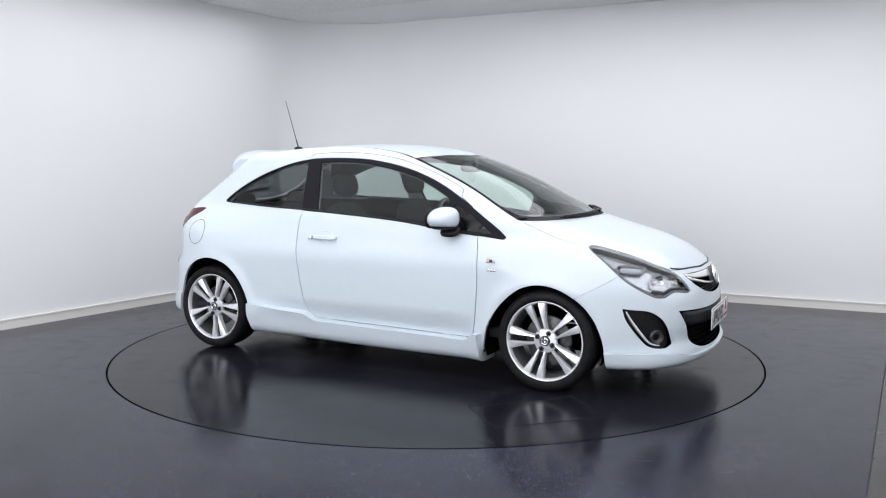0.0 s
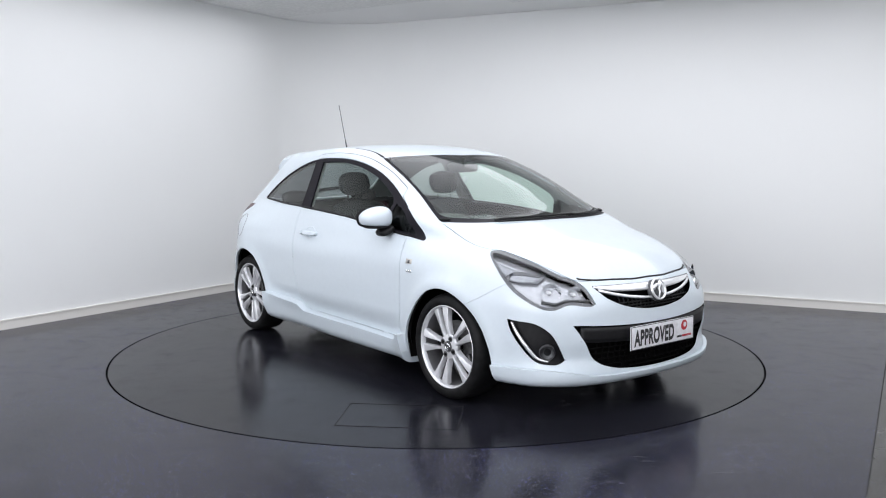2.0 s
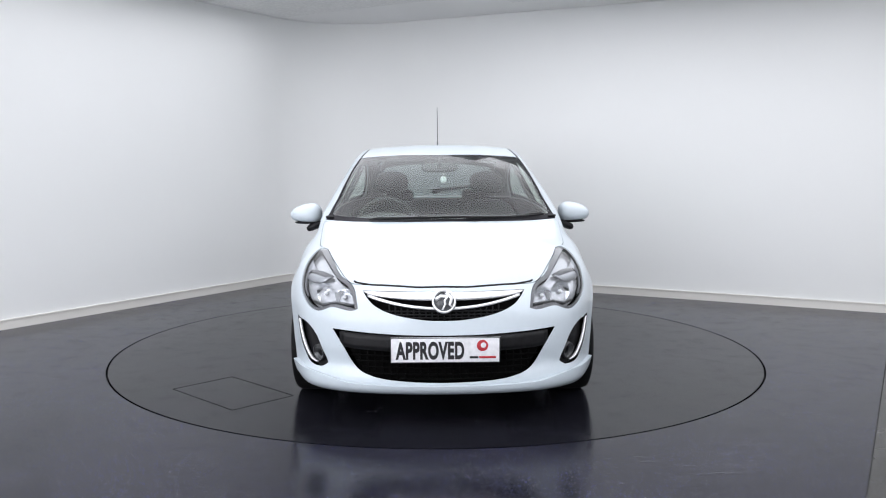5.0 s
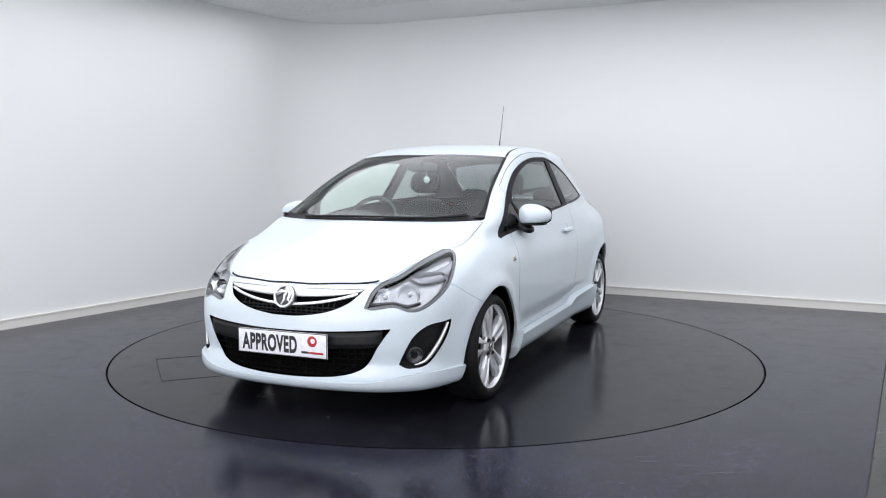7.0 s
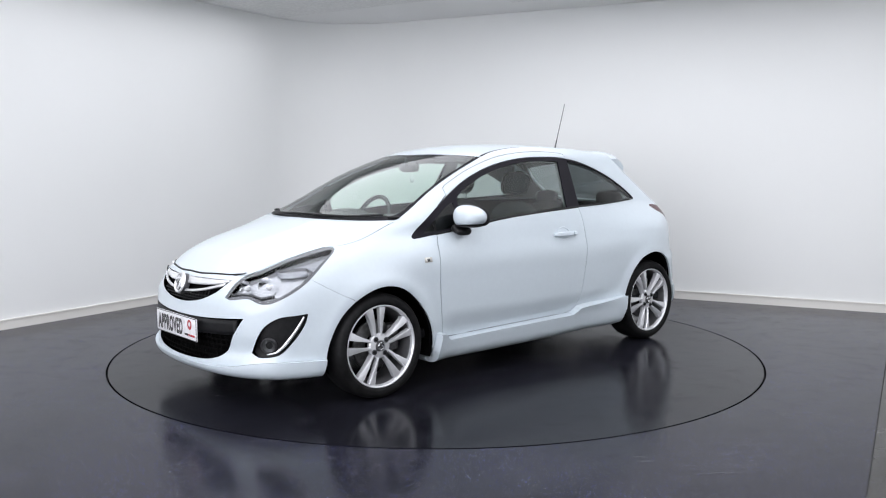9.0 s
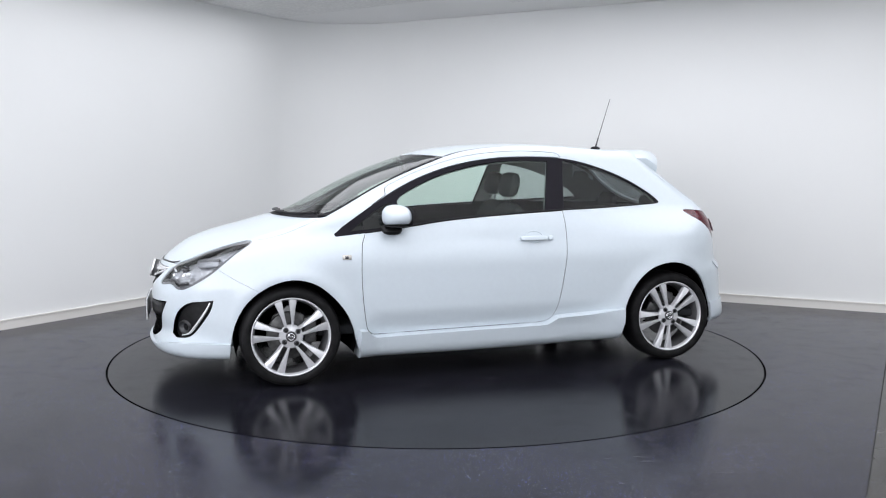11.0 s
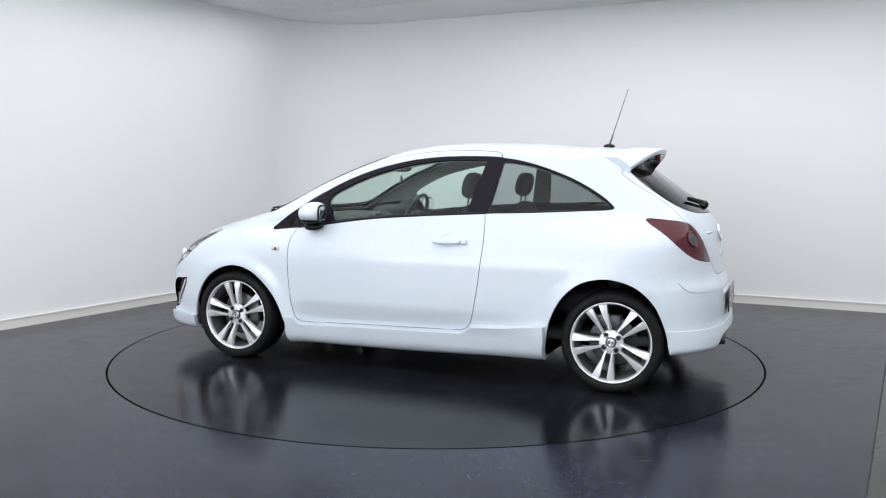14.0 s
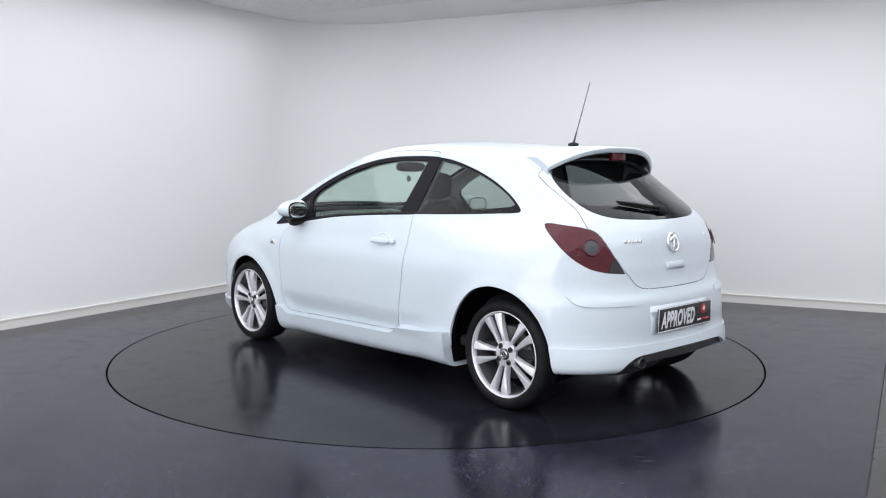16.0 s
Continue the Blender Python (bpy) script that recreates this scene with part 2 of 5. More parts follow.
def tube(bm, pts, r0, r1=None, n=10, close=False):
    """A round bar along points, tapering from r0 to r1."""
    r1 = r0 if r1 is None else r1
    pts = [Vector(p) for p in pts]
    rings = []
    for i, p in enumerate(pts):
        a = pts[i - 1] if (i or close) else p
        b = pts[(i + 1) % len(pts)] if (i < len(pts) - 1 or close) else p
        d = (b - a).normalized()
        u = d.orthogonal().normalized() if not rings else (prev - d * prev.dot(d)).normalized()
        prev = u
        w = d.cross(u)
        r = r0 + (r1 - r0) * i / max(1, len(pts) - 1)
        rings.append([bm.verts.new(p + (u * math.cos(t) + w * math.sin(t)) * r) for t in [2 * math.pi * k / n for k in range(n)]])
    for i in range(len(rings) - (0 if close else 1)):
        a, b = rings[i], rings[(i + 1) % len(rings)]
        for k in range(n):
            bm.faces.new((a[k], a[(k + 1) % n], b[(k + 1) % n], b[k]))
    if not close:
        bm.faces.new(rings[0][::-1])
        bm.faces.new(rings[-1])


def prism(bm, outline, z0, z1):
    """An upright prism over an (x, y) outline."""
    lo = [bm.verts.new((x, y, z0)) for x, y in outline]
    hi = [bm.verts.new((x, y, z1)) for x, y in outline]
    n = len(outline)
    bm.faces.new(lo[::-1])
    bm.faces.new(hi)
    for i in range(n):
        bm.faces.new((lo[i], lo[(i + 1) % n], hi[(i + 1) % n], hi[i]))
    bmesh.ops.recalc_face_normals(bm, faces=bm.faces)


# ---- the room: two long walls that meet in a rounded corner ----
CORNER = Vector((-1.291, 4.031))
LEFT = Vector((-0.5294, -0.8484))
RIGHT = Vector((0.8935, -0.4491))
ROUND = 1.0
FAR_L, FAR_R = CORNER + LEFT * 13.0, CORNER + RIGHT * 9.0
FAR_C = FAR_L + RIGHT * 9.0


def wall_path(inset):
    """The foot of the two seen walls, moved into the room by inset."""
    nl, nr = Vector((0.8484, -0.5294)), Vector((-0.4491, -0.8935))
    half = math.acos(max(-1, min(1, LEFT.dot(RIGHT)))) / 2
    cut = ROUND / math.tan(half)
    mid = CORNER + (LEFT + RIGHT).normalized() * (ROUND / math.sin(half))
    pts = [FAR_L + nl * inset]
    a0 = math.atan2(*reversed((CORNER + LEFT * cut - mid)))
    a1 = math.atan2(*reversed((CORNER + RIGHT * cut - mid)))
    if a0 - a1 > math.pi:
        a1 += 2 * math.pi
    if a1 - a0 > math.pi:
        a0 += 2 * math.pi
    for i in range(25):
        a = a0 + (a1 - a0) * i / 24
        pts.append(mid + Vector((math.cos(a), math.sin(a))) * (ROUND - inset))
    pts.append(FAR_R + nr * inset)
    return pts


def strip_wall(name, a, b, z0, z1, material, label):
    """A wall slab between two paths of points."""
    bm = bmesh.new()
    rows = [[bm.verts.new((p.x, p.y, z)) for p, z in ((q, z0), (q, z1), (r, z1), (r, z0))] for q, r in zip(a, b)]
    for i in range(len(rows) - 1):
        for k in range(4):
            bm.faces.new((rows[i][k], rows[i + 1][k], rows[i + 1][(k + 1) % 4], rows[i][(k + 1) % 4]))
    bm.faces.new(rows[0])
    bm.faces.new(rows[-1][::-1])
    bmesh.ops.recalc_face_normals(bm, faces=bm.faces)
    ob = new(name, mesh_from(name, bm, material))
    ob.data.set_sharp_from_angle(angle=radians(35))
    return tagged(ob, label, name.split("_")[0], kind="structure")


def room():
    strip_wall("wall_back", wall_path(0.0), wall_path(-0.15), 0.0, CEILING, WALL, "plain white painted studio wall with a rounded corner")
    strip_wall("baseboard", wall_path(0.016), wall_path(0.001), 0.0, 0.070, SKIRTING, "pale painted skirting board along the wall")
    strip_wall("baseboard_cap", wall_path(0.022), wall_path(0.001), 0.0701, 0.080, SKIRTING, "thin rounded cap of the skirting board")
    out = (FAR_L - CORNER).normalized() * 0.15
    strip_wall("wall_front", [FAR_L, FAR_C], [FAR_L + out, FAR_C + out], 0.0, CEILING, WALL, "plain white painted wall behind the camera")
    out = (FAR_R - CORNER).normalized() * 0.15
    strip_wall("wall_side", [FAR_R, FAR_C], [FAR_R + out, FAR_C + out], 0.0, CEILING, WALL, "plain white painted wall beside the camera")
    bm = bmesh.new()
    prism(bm, [(-9, -13), (8, -13), (8, 7), (-9, 7)], CEILING, CEILING + 0.1)
    tagged(new("ceiling", mesh_from("ceiling", bm, CEIL, False)), "smooth white painted ceiling", "ceiling", kind="structure")
    # floor with a round hole for the turntable
    bm = bmesh.new()
    n = 192
    hole = [(math.cos(2 * math.pi * i / n), math.sin(2 * math.pi * i / n)) for i in range(n)]
    g = RING + 0.013
    inner = [bm.verts.new((x * g, y * g, 0)) for x, y in hole]
    low = [bm.verts.new((x * g, y * g, -0.05)) for x, y in hole]
    outer = [bm.verts.new((x * 14, y * 14, 0)) for x, y in hole]
    for i in range(n):
        j = (i + 1) % n
        bm.faces.new((inner[i], outer[i], outer[j], inner[j]))
        bm.faces.new((low[i], inner[i], inner[j], low[j]))
    fl = new("floor", mesh_from("floor", bm, FLOOR, False))
    tagged(fl, "dark grey speckled vinyl safety floor, glossy and scuffed", "floor", kind="structure")
    bm = bmesh.new()
    prism(bm, [(x * 2.6, y * 2.6) for x, y in hole], -0.12, -0.05)
    tagged(new("turntable_pit", mesh_from("turntable_pit", bm, GROOVE, False)), "black pit floor under the turntable", "floor", kind="structure")
    # a second sheet of flooring beside the seam
    bm = bmesh.new()
    d = Vector((0.489, 0.872))
    a = Vector((1.69, -2.80)) - d * 5.0
    b = Vector((1.69, -2.80)) + d * 5.2
    side = Vector((0.872, -0.489)) * 4.0
    prism(bm, [a, a + side, b + side, b], -0.02, 0.003)
    tagged(new("floor_strip", mesh_from("floor_strip", bm, STRIP, False)), "paler grey sheet of vinyl flooring beyond a seam", "floor", kind="structure")
    bm = bmesh.new()
    off = Vector((0.872, -0.489)) * 0.006
    prism(bm, [a, a + off, b + off, b], -0.01, 0.0045)
    tagged(new("floor_seam", mesh_from("floor_seam", bm, GROOVE, False)), "dark welded seam between two floor sheets", "floor seam", kind="structure")


# out-of-view panel, added for even light on the car and walls
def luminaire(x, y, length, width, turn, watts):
    lamp = new("added_ceiling_panel")
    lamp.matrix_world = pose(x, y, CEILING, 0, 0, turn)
    tagged(lamp, "unseen luminous white panel added under the ceiling to light the room", "ceiling light", "ceiling lights of the studio")
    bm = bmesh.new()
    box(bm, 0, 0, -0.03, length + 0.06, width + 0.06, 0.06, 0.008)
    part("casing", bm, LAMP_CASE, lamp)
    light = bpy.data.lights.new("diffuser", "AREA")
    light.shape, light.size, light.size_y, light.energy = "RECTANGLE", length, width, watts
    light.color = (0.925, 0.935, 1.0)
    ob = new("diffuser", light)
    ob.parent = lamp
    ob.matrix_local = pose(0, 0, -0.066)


def added_light_bank():
    """An added, unseen soft light on the wall behind the camera; it fills the car's front and sides."""
    bank = new("added_light_bank")
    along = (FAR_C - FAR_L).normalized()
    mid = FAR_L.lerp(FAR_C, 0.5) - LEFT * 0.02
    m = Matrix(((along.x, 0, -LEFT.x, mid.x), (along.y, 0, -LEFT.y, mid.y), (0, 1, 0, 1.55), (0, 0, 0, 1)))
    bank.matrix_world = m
    tagged(bank, "unseen wide white light bank added on the wall behind the camera", "studio light")
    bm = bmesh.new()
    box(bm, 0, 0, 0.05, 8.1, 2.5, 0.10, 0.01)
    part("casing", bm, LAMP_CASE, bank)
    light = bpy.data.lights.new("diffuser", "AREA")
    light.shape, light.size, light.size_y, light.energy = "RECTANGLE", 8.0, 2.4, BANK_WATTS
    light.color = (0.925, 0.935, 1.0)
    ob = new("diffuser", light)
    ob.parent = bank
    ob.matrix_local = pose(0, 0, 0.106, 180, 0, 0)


def turntable():
    bm = bmesh.new()
    n = 192
    prism(bm, [(RING * math.cos(2 * math.pi * i / n), RING * math.sin(2 * math.pi * i / n)) for i in range(n)], -0.045, 0.0)
    table = new("turntable", mesh_from("turntable", bm, DISC, False))
    tagged(table, "round motorised turntable flush with the dark vinyl floor", "turntable")
    # access hatch with a thin dark joint
    a = math.radians(-89.55)
    bm = bmesh.new()
    L, Wd, t = 0.62, 0.40, 0.0025
    for x, y, sx, sy in ((0, -Wd / 2, L, t), (0, Wd / 2, L, t), (-L / 2, 0, t, Wd - t), (L / 2, 0, t, Wd - t)):
        box(bm, x, y, 0.0006, sx, sy, 0.0024)
    hatch = part("hatch_joint", bm, GROOVE, table, "thin dark joint round an access hatch", False)
    # hatch corner in the room when the car faces the camera, turned back to the table's own space
    u, v = Vector((0.723, -0.691)), Vector((0.691, 0.723))
    mid = Vector((-1.09, -1.59)) - u * L / 2 + v * Wd / 2
    back = Matrix.Rotation(-a, 4, "Z")
    hatch.matrix_local = back @ pose(mid.x, mid.y, 0, 0, 0, math.degrees(math.atan2(u.y, u.x)))
    return table


room()
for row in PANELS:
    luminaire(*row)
added_light_bank()
table = turntable()

# ---- the car's skin: one half is meshed, cut into panels and mirrored ----


def gradient(p):
    e = 2e-3
    x, y, z = p.T
    g = np.stack([hull(x + e, y, z) - hull(x - e, y, z), hull(x, y + e, z) - hull(x, y - e, z), hull(x, y, z + e) - hull(x, y, z - e)], 1)
    return g / np.maximum(1e-9, np.linalg.norm(g, axis=1, keepdims=True))


def skin_net(h):
    """Points and quads of the body's skin, from a grid of step h."""
    xs, ys, zs = np.arange(-2.02, 2.22, h), np.arange(-1.5 * h, 0.96, h), np.arange(0.10, 1.52, h)
    X, Y, Z = np.meshgrid(xs, ys, zs, indexing="ij")
    # the plane y = 0 mirrors, so the few points beyond it take a signed side
    v = hull(X, Y, Z)
    n = v.shape
    s = v < 0
    cell = np.zeros((n[0] - 1, n[1] - 1, n[2] - 1), int)
    for i in (0, 1):
        for j in (0, 1):
            for k in (0, 1):
                cell += s[i:n[0] - 1 + i, j:n[1] - 1 + j, k:n[2] - 1 + k]
    on = (cell > 0) & (cell < 8)
    idx = np.full(on.shape, -1)
    idx[on] = np.arange(on.sum())
    ci, cj, ck = np.nonzero(on)
    p = np.stack([xs[ci] + h / 2, ys[cj] + h / 2, zs[ck] + h / 2], 1)
    base = p.copy()
    for _ in range(8):
        d = hull(*p.T)
        p = p - gradient(p) * (d * 0.9)[:, None]
        p = np.clip(p, base - h * 0.75, base + h * 0.75)
    quads = []
    for ax in range(3):
        a = [slice(None)] * 3
        b = [slice(None)] * 3
        a[ax], b[ax] = slice(0, -1), slice(1, None)
        flip = s[tuple(a)] != s[tuple(b)]
        i, j, k = np.nonzero(flip)
        first = s[tuple(a)][i, j, k]
        c = np.stack([i, j, k], 1)
        o1, o2 = [o for o in range(3) if o != ax]
        ok = (c[:, o1] > 0) & (c[:, o2] > 0) & (c[:, o1] < on.shape[o1]) & (c[:, o2] < on.shape[o2])
        c, first = c[ok], first[ok]
        q = []
        for d1, d2 in ((1, 1), (0, 1), (0, 0), (1, 0)):
            e = c.copy()
            e[:, o1] -= d1
            e[:, o2] -= d2
            q.append(idx[tuple(e.T)])
        q = np.stack(q, 1)
        turn = first if ax != 1 else ~first
        q[~turn] = q[~turn][:, ::-1]
        quads.append(q)
    return p, np.concatenate(quads)


def smooth_line(pts, closed=True, n=5):
    """A curve through points; a point given twice makes a sharp corner."""
    pts = [Vector(p) for p in pts]
    m, out = len(pts), []
    for i in range(m if closed else m - 1):
        p1, p2 = pts[i], pts[(i + 1) % m]
        if (p1 - p2).length < 1e-6:
            continue
        p0 = pts[i - 1] if (closed or i) else p1
        p3 = pts[(i + 2) % m] if (closed or i < m - 2) else p2
        d = (p2 - p1).length
        t1 = (p2 - p0) * (0 if (p1 - p0).length < 1e-6 else d / ((p2 - p1).length + (p1 - p0).length))
        t2 = (p3 - p1) * (0 if (p3 - p2).length < 1e-6 else d / ((p3 - p2).length + (p2 - p1).length))
        for k in range(n):
            u = k / n
            out.append(p1 * (1 + 2 * u) * (1 - u) ** 2 + t1 * u * (1 - u) ** 2 + p2 * u * u * (3 - 2 * u) + t2 * u * u * (u - 1))
    if not closed:
        out.append(pts[-1])
    return out


R2 = math.sqrt(0.5)
VIEW = {"side": lambda c: (c[0], c[2]), "end": lambda c: (c[1], c[2]), "plan": lambda c: (c[0], c[1]),
        "fore": lambda c: ((c[1] - c[0]) * R2, c[2]), "aft": lambda c: ((c[0] + c[1]) * R2, c[2])}
ALONG = {"side": Vector((0, 1, 0)), "end": Vector((1, 0, 0)), "plan": Vector((0, 0, 1)), "fore": Vector((R2, R2, 0)), "aft": Vector((-R2, R2, 0))}
ACROSS = {"side": Vector((1, 0, 0)), "end": Vector((0, 1, 0)), "plan": Vector((1, 0, 0)), "fore": Vector((-R2, R2, 0)), "aft": Vector((R2, R2, 0))}
UPWARD = {k: Vector((0, 1, 0)) if k == "plan" else Vector((0, 0, 1)) for k in VIEW}


class Region:
    """An outline in one projection that marks out a panel on the skin."""

    def __init__(self, name, view, pts, where, closed=True, n=5):
        self.name, self.view, self.where, self.closed = name, view, where, closed
        self.line = smooth_line(pts, closed, n)
        a = np.array([tuple(p) for p in self.line])
        self.lo, self.hi = a.min(0), a.max(0)

    def near(self, c, m=0.03):
        u, v = VIEW[self.view](c)
        return self.lo[0] - m < u < self.hi[0] + m and self.lo[1] - m < v < self.hi[1] + m and self.where(c)

    def holds(self, c):
        if not self.closed or not self.near(c, 0.0):
            return False
        u, v = VIEW[self.view](c)
        inside, pts = False, self.line
        q = pts[-1]
        for p in pts:
            if (p.y > v) != (q.y > v) and u < (q.x - p.x) * (v - p.y) / (q.y - p.y) + p.x:
                inside = not inside
            q = p
        return inside

    def cut(self, bm):
        vw = VIEW[self.view]

        def extent(f):
            w = [vw(v.co) for v in f.verts]
            return (min(a for a, _ in w), max(a for a, _ in w), min(b for _, b in w), max(b for _, b in w))

        work = {f: extent(f) for f in bm.faces if self.near(f.calc_center_median())}
        pts = self.line
        for i in range(len(pts) if self.closed else len(pts) - 1):
            a, b = pts[i], pts[(i + 1) % len(pts)]
            if (b - a).length < 1e-6:
                continue
            x0, x1, y0, y1 = min(a.x, b.x), max(a.x, b.x), min(a.y, b.y), max(a.y, b.y)
            fs = [f for f, e in work.items() if e[0] <= x1 and e[1] >= x0 and e[2] <= y1 and e[3] >= y0]
            if not fs:
                continue
            way = ACROSS[self.view] * (b.x - a.x) + UPWARD[self.view] * (b.y - a.y)
            no = way.cross(ALONG[self.view]).normalized()
            co = ACROSS[self.view] * a.x + UPWARD[self.view] * a.y
            geom = list({v for f in fs for v in f.verts}) + list({e for f in fs for e in f.edges}) + fs
            r = bmesh.ops.bisect_plane(bm, geom=geom, dist=2e-5, plane_co=co, plane_no=no)
            for f in fs:
                work.pop(f, None)
            for f in {f for g in r["geom"] if isinstance(g, bmesh.types.BMFace) for f in (g,)} | {f for f in fs if f.is_valid}:
                if f.is_valid:
                    work[f] = extent(f)


def at_side(c):
    return c[1] > 0.4


def at_nose(c):
    return c[0] > 1.3


def at_tail(c):
    return c[0] < -1.1


FRONT_ARCH = [(1.600, 0.05), (1.600, 0.22), (1.578, 0.36), (1.508, 0.495), (1.39, 0.59), (1.25, 0.630), (1.12, 0.604), (1.01, 0.52), (0.925, 0.41), (0.88, 0.29), (0.86, 0.05)]
REAR_ARCH = [(-0.885, 0.05), (-0.888, 0.30), (-0.915, 0.42), (-0.985, 0.545), (-1.09, 0.63), (-1.235, 0.66), (-1.38, 0.622), (-1.48, 0.535), (-1.54, 0.42), (-1.57, 0.30), (-1.575, 0.05)]
SIDE_BAND = [(0.988, 0.886), (0.978, 0.870), (0.978, 0.870), (0.849, 0.883), (0.579, 0.917), (0.295, 0.956), (-0.055, 0.984), (-0.483, 1.007), (-0.742, 1.016), (-1.084, 1.033),
             (-1.225, 1.042), (-1.234, 1.056), (-1.155, 1.121), (-1.018, 1.200), (-0.880, 1.258), (-0.741, 1.303), (-0.601, 1.334), (-0.461, 1.346), (-0.284, 1.348),
             (-0.107, 1.342), (0.071, 1.320), (0.250, 1.281), (0.392, 1.235), (0.535, 1.173), (0.678, 1.094), (0.820, 1.008)]
DOOR_GLASS = [(0.590, 1.082), (0.494, 1.150), (0.318, 1.228), (0.141, 1.278), (-0.037, 1.311), (-0.214, 1.325), (-0.440, 1.322), (-0.440, 1.322), (-0.421, 1.240), (-0.363, 1.012),
              (-0.363, 1.012), (-0.055, 0.997), (0.295, 0.970), (0.525, 0.942), (0.525, 0.942), (0.562, 1.0)]
QUARTER_GLASS = [(-0.548, 1.326), (-0.548, 1.326), (-0.500, 1.020), (-0.500, 1.020), (-0.742, 1.029), (-1.084, 1.045), (-1.205, 1.054), (-1.145, 1.112), (-1.012, 1.189), (-0.876, 1.246), (-0.738, 1.291)]
VENT_GLASS = [(0.89, 0.898), (0.89, 0.898), (0.585, 0.934), (0.585, 0.934), (0.63, 1.07), (0.63, 1.07), (0.72, 1.03)]
DOOR = [(0.803, 0.894), (0.830, 0.818), (0.838, 0.644), (0.827, 0.466), (0.808, 0.335), (0.793, 0.297), (0.770, 0.279), (0.74, 0.274), (0.289, 0.283), (-0.31, 0.296), (-0.365, 0.304), (-0.400, 0.330), (-0.428, 0.386),
        (-0.469, 0.596), (-0.492, 0.800), (-0.493, 0.934), (-0.485, 1.010), (-0.485, 1.010), (-0.537, 1.334), (-0.528, 1.366), (-0.49, 1.380), (-0.211, 1.388), (0.112, 1.356), (0.400, 1.274),
        (0.60, 1.19), (0.655, 1.158), (0.662, 1.115), (0.662, 1.115), (0.82, 0.985)]
SCREEN = [(1.301, -0.1), (1.301, -0.1), (1.301, 0.0), (1.285, 0.184), (1.200, 0.45), (1.105, 0.64), (1.055, 0.688), (0.98, 0.680), (0.80, 0.640), (0.60, 0.606), (0.42, 0.578), (0.25, 0.548), (0.25, 0.548), (0.33, 0.33), (0.40, 0.0), (0.40, -0.1), (0.40, -0.1)]
SCREEN_GLASS = [(1.250, -0.1), (1.250, -0.1), (1.250, 0.0), (1.234, 0.184), (1.150, 0.43), (1.058, 0.605), (1.015, 0.650), (0.955, 0.652), (0.80, 0.620), (0.60, 0.588), (0.42, 0.560), (0.268, 0.531), (0.268, 0.531), (0.338, 0.325), (0.408, 0.0), (0.408, -0.1), (0.408, -0.1)]
BONNET = [(1.315, -0.1), (1.315, -0.1), (1.315, 0.0), (1.297, 0.20), (1.212, 0.465), (1.118, 0.655), (1.068, 0.700), (1.068, 0.700), (1.22, 0.697), (1.38, 0.687), (1.452, 0.664), (1.50, 0.630), (1.60, 0.601), (1.72, 0.557), (1.825, 0.509),
          (1.888, 0.458), (1.932, 0.346), (1.980, 0.139), (1.985, 0.0), (1.985, -0.1), (1.985, -0.1)]
LAMP = [(-0.550, 0.838), (-0.610, 0.848), (-0.791, 0.792), (-0.915, 0.738), (-1.000, 0.708), (-1.058, 0.665), (-1.104, 0.596), (-1.104, 0.596), (-1.072, 0.585), (-0.965, 0.596), (-0.895, 0.573),
        (-0.830, 0.577), (-0.726, 0.628), (-0.652, 0.686), (-0.590, 0.765)]
GRILLE = [(-0.1, 0.678), (-0.1, 0.678), (0.0, 0.678), (0.20, 0.680), (0.405, 0.680), (0.405, 0.680), (0.35, 0.618), (0.242, 0.572), (0.10, 0.548), (0.0, 0.544), (-0.1, 0.544), (-0.1, 0.544)]
INTAKE = [(-0.1, 0.470), (-0.1, 0.470), (0.0, 0.470), (0.243, 0.474), (0.556, 0.492), (0.556, 0.492), (0.503, 0.410), (0.432, 0.300), (0.33, 0.258), (0.177, 0.241), (0.0, 0.236), (-0.1, 0.236), (-0.1, 0.236)]
FOG = [(-0.652, 0.516), (-0.652, 0.516), (-0.70, 0.510), (-0.80, 0.497), (-0.885, 0.438), (-0.946, 0.312), (-0.946, 0.312), (-0.905, 0.290), (-0.80, 0.302), (-0.727, 0.371), (-0.669, 0.457)]
TAIL_LAMP = [(-0.530, 0.990), (-0.639, 0.990), (-0.739, 0.974), (-0.799, 0.943), (-0.875, 0.839), (-0.945, 0.742), (-0.945, 0.742), (-0.836, 0.752), (-0.737, 0.779), (-0.617, 0.862)]
TAIL_TIP = [(-0.887, 0.824), (-0.887, 0.824), (-0.945, 0.742), (-0.945, 0.742), (-0.860, 0.7495), (-0.860, 0.7495), (-0.856, 0.785)]
REAR_GLASS = [(-0.1, 1.335), (-0.1, 1.335), (0.0, 1.335), (0.25, 1.325), (0.46, 1.295), (0.46, 1.295), (0.505, 1.20), (0.512, 1.12), (0.488, 1.062), (0.40, 1.028), (0.20, 1.014), (0.0, 1.010), (-0.1, 1.010), (-0.1, 1.010)]
GATE = [(-0.1, 1.36), (-0.1, 1.36), (0.50, 1.36), (0.50, 1.36), (0.545, 1.20), (0.55, 1.07), (0.575, 0.98), (0.53, 0.88), (0.49, 0.82), (0.408, 0.739), (0.345, 0.675), (0.28, 0.655), (0.0, 0.648), (-0.1, 0.648), (-0.1, 0.648)]
RUB = [(0.725, 0.640), (0.725, 0.640), (0.55, 0.628), (0.400, 0.612), (0.400, 0.612), (0.405, 0.580), (0.405, 0.580), (0.55, 0.582), (0.66, 0.586), (0.705, 0.60)]
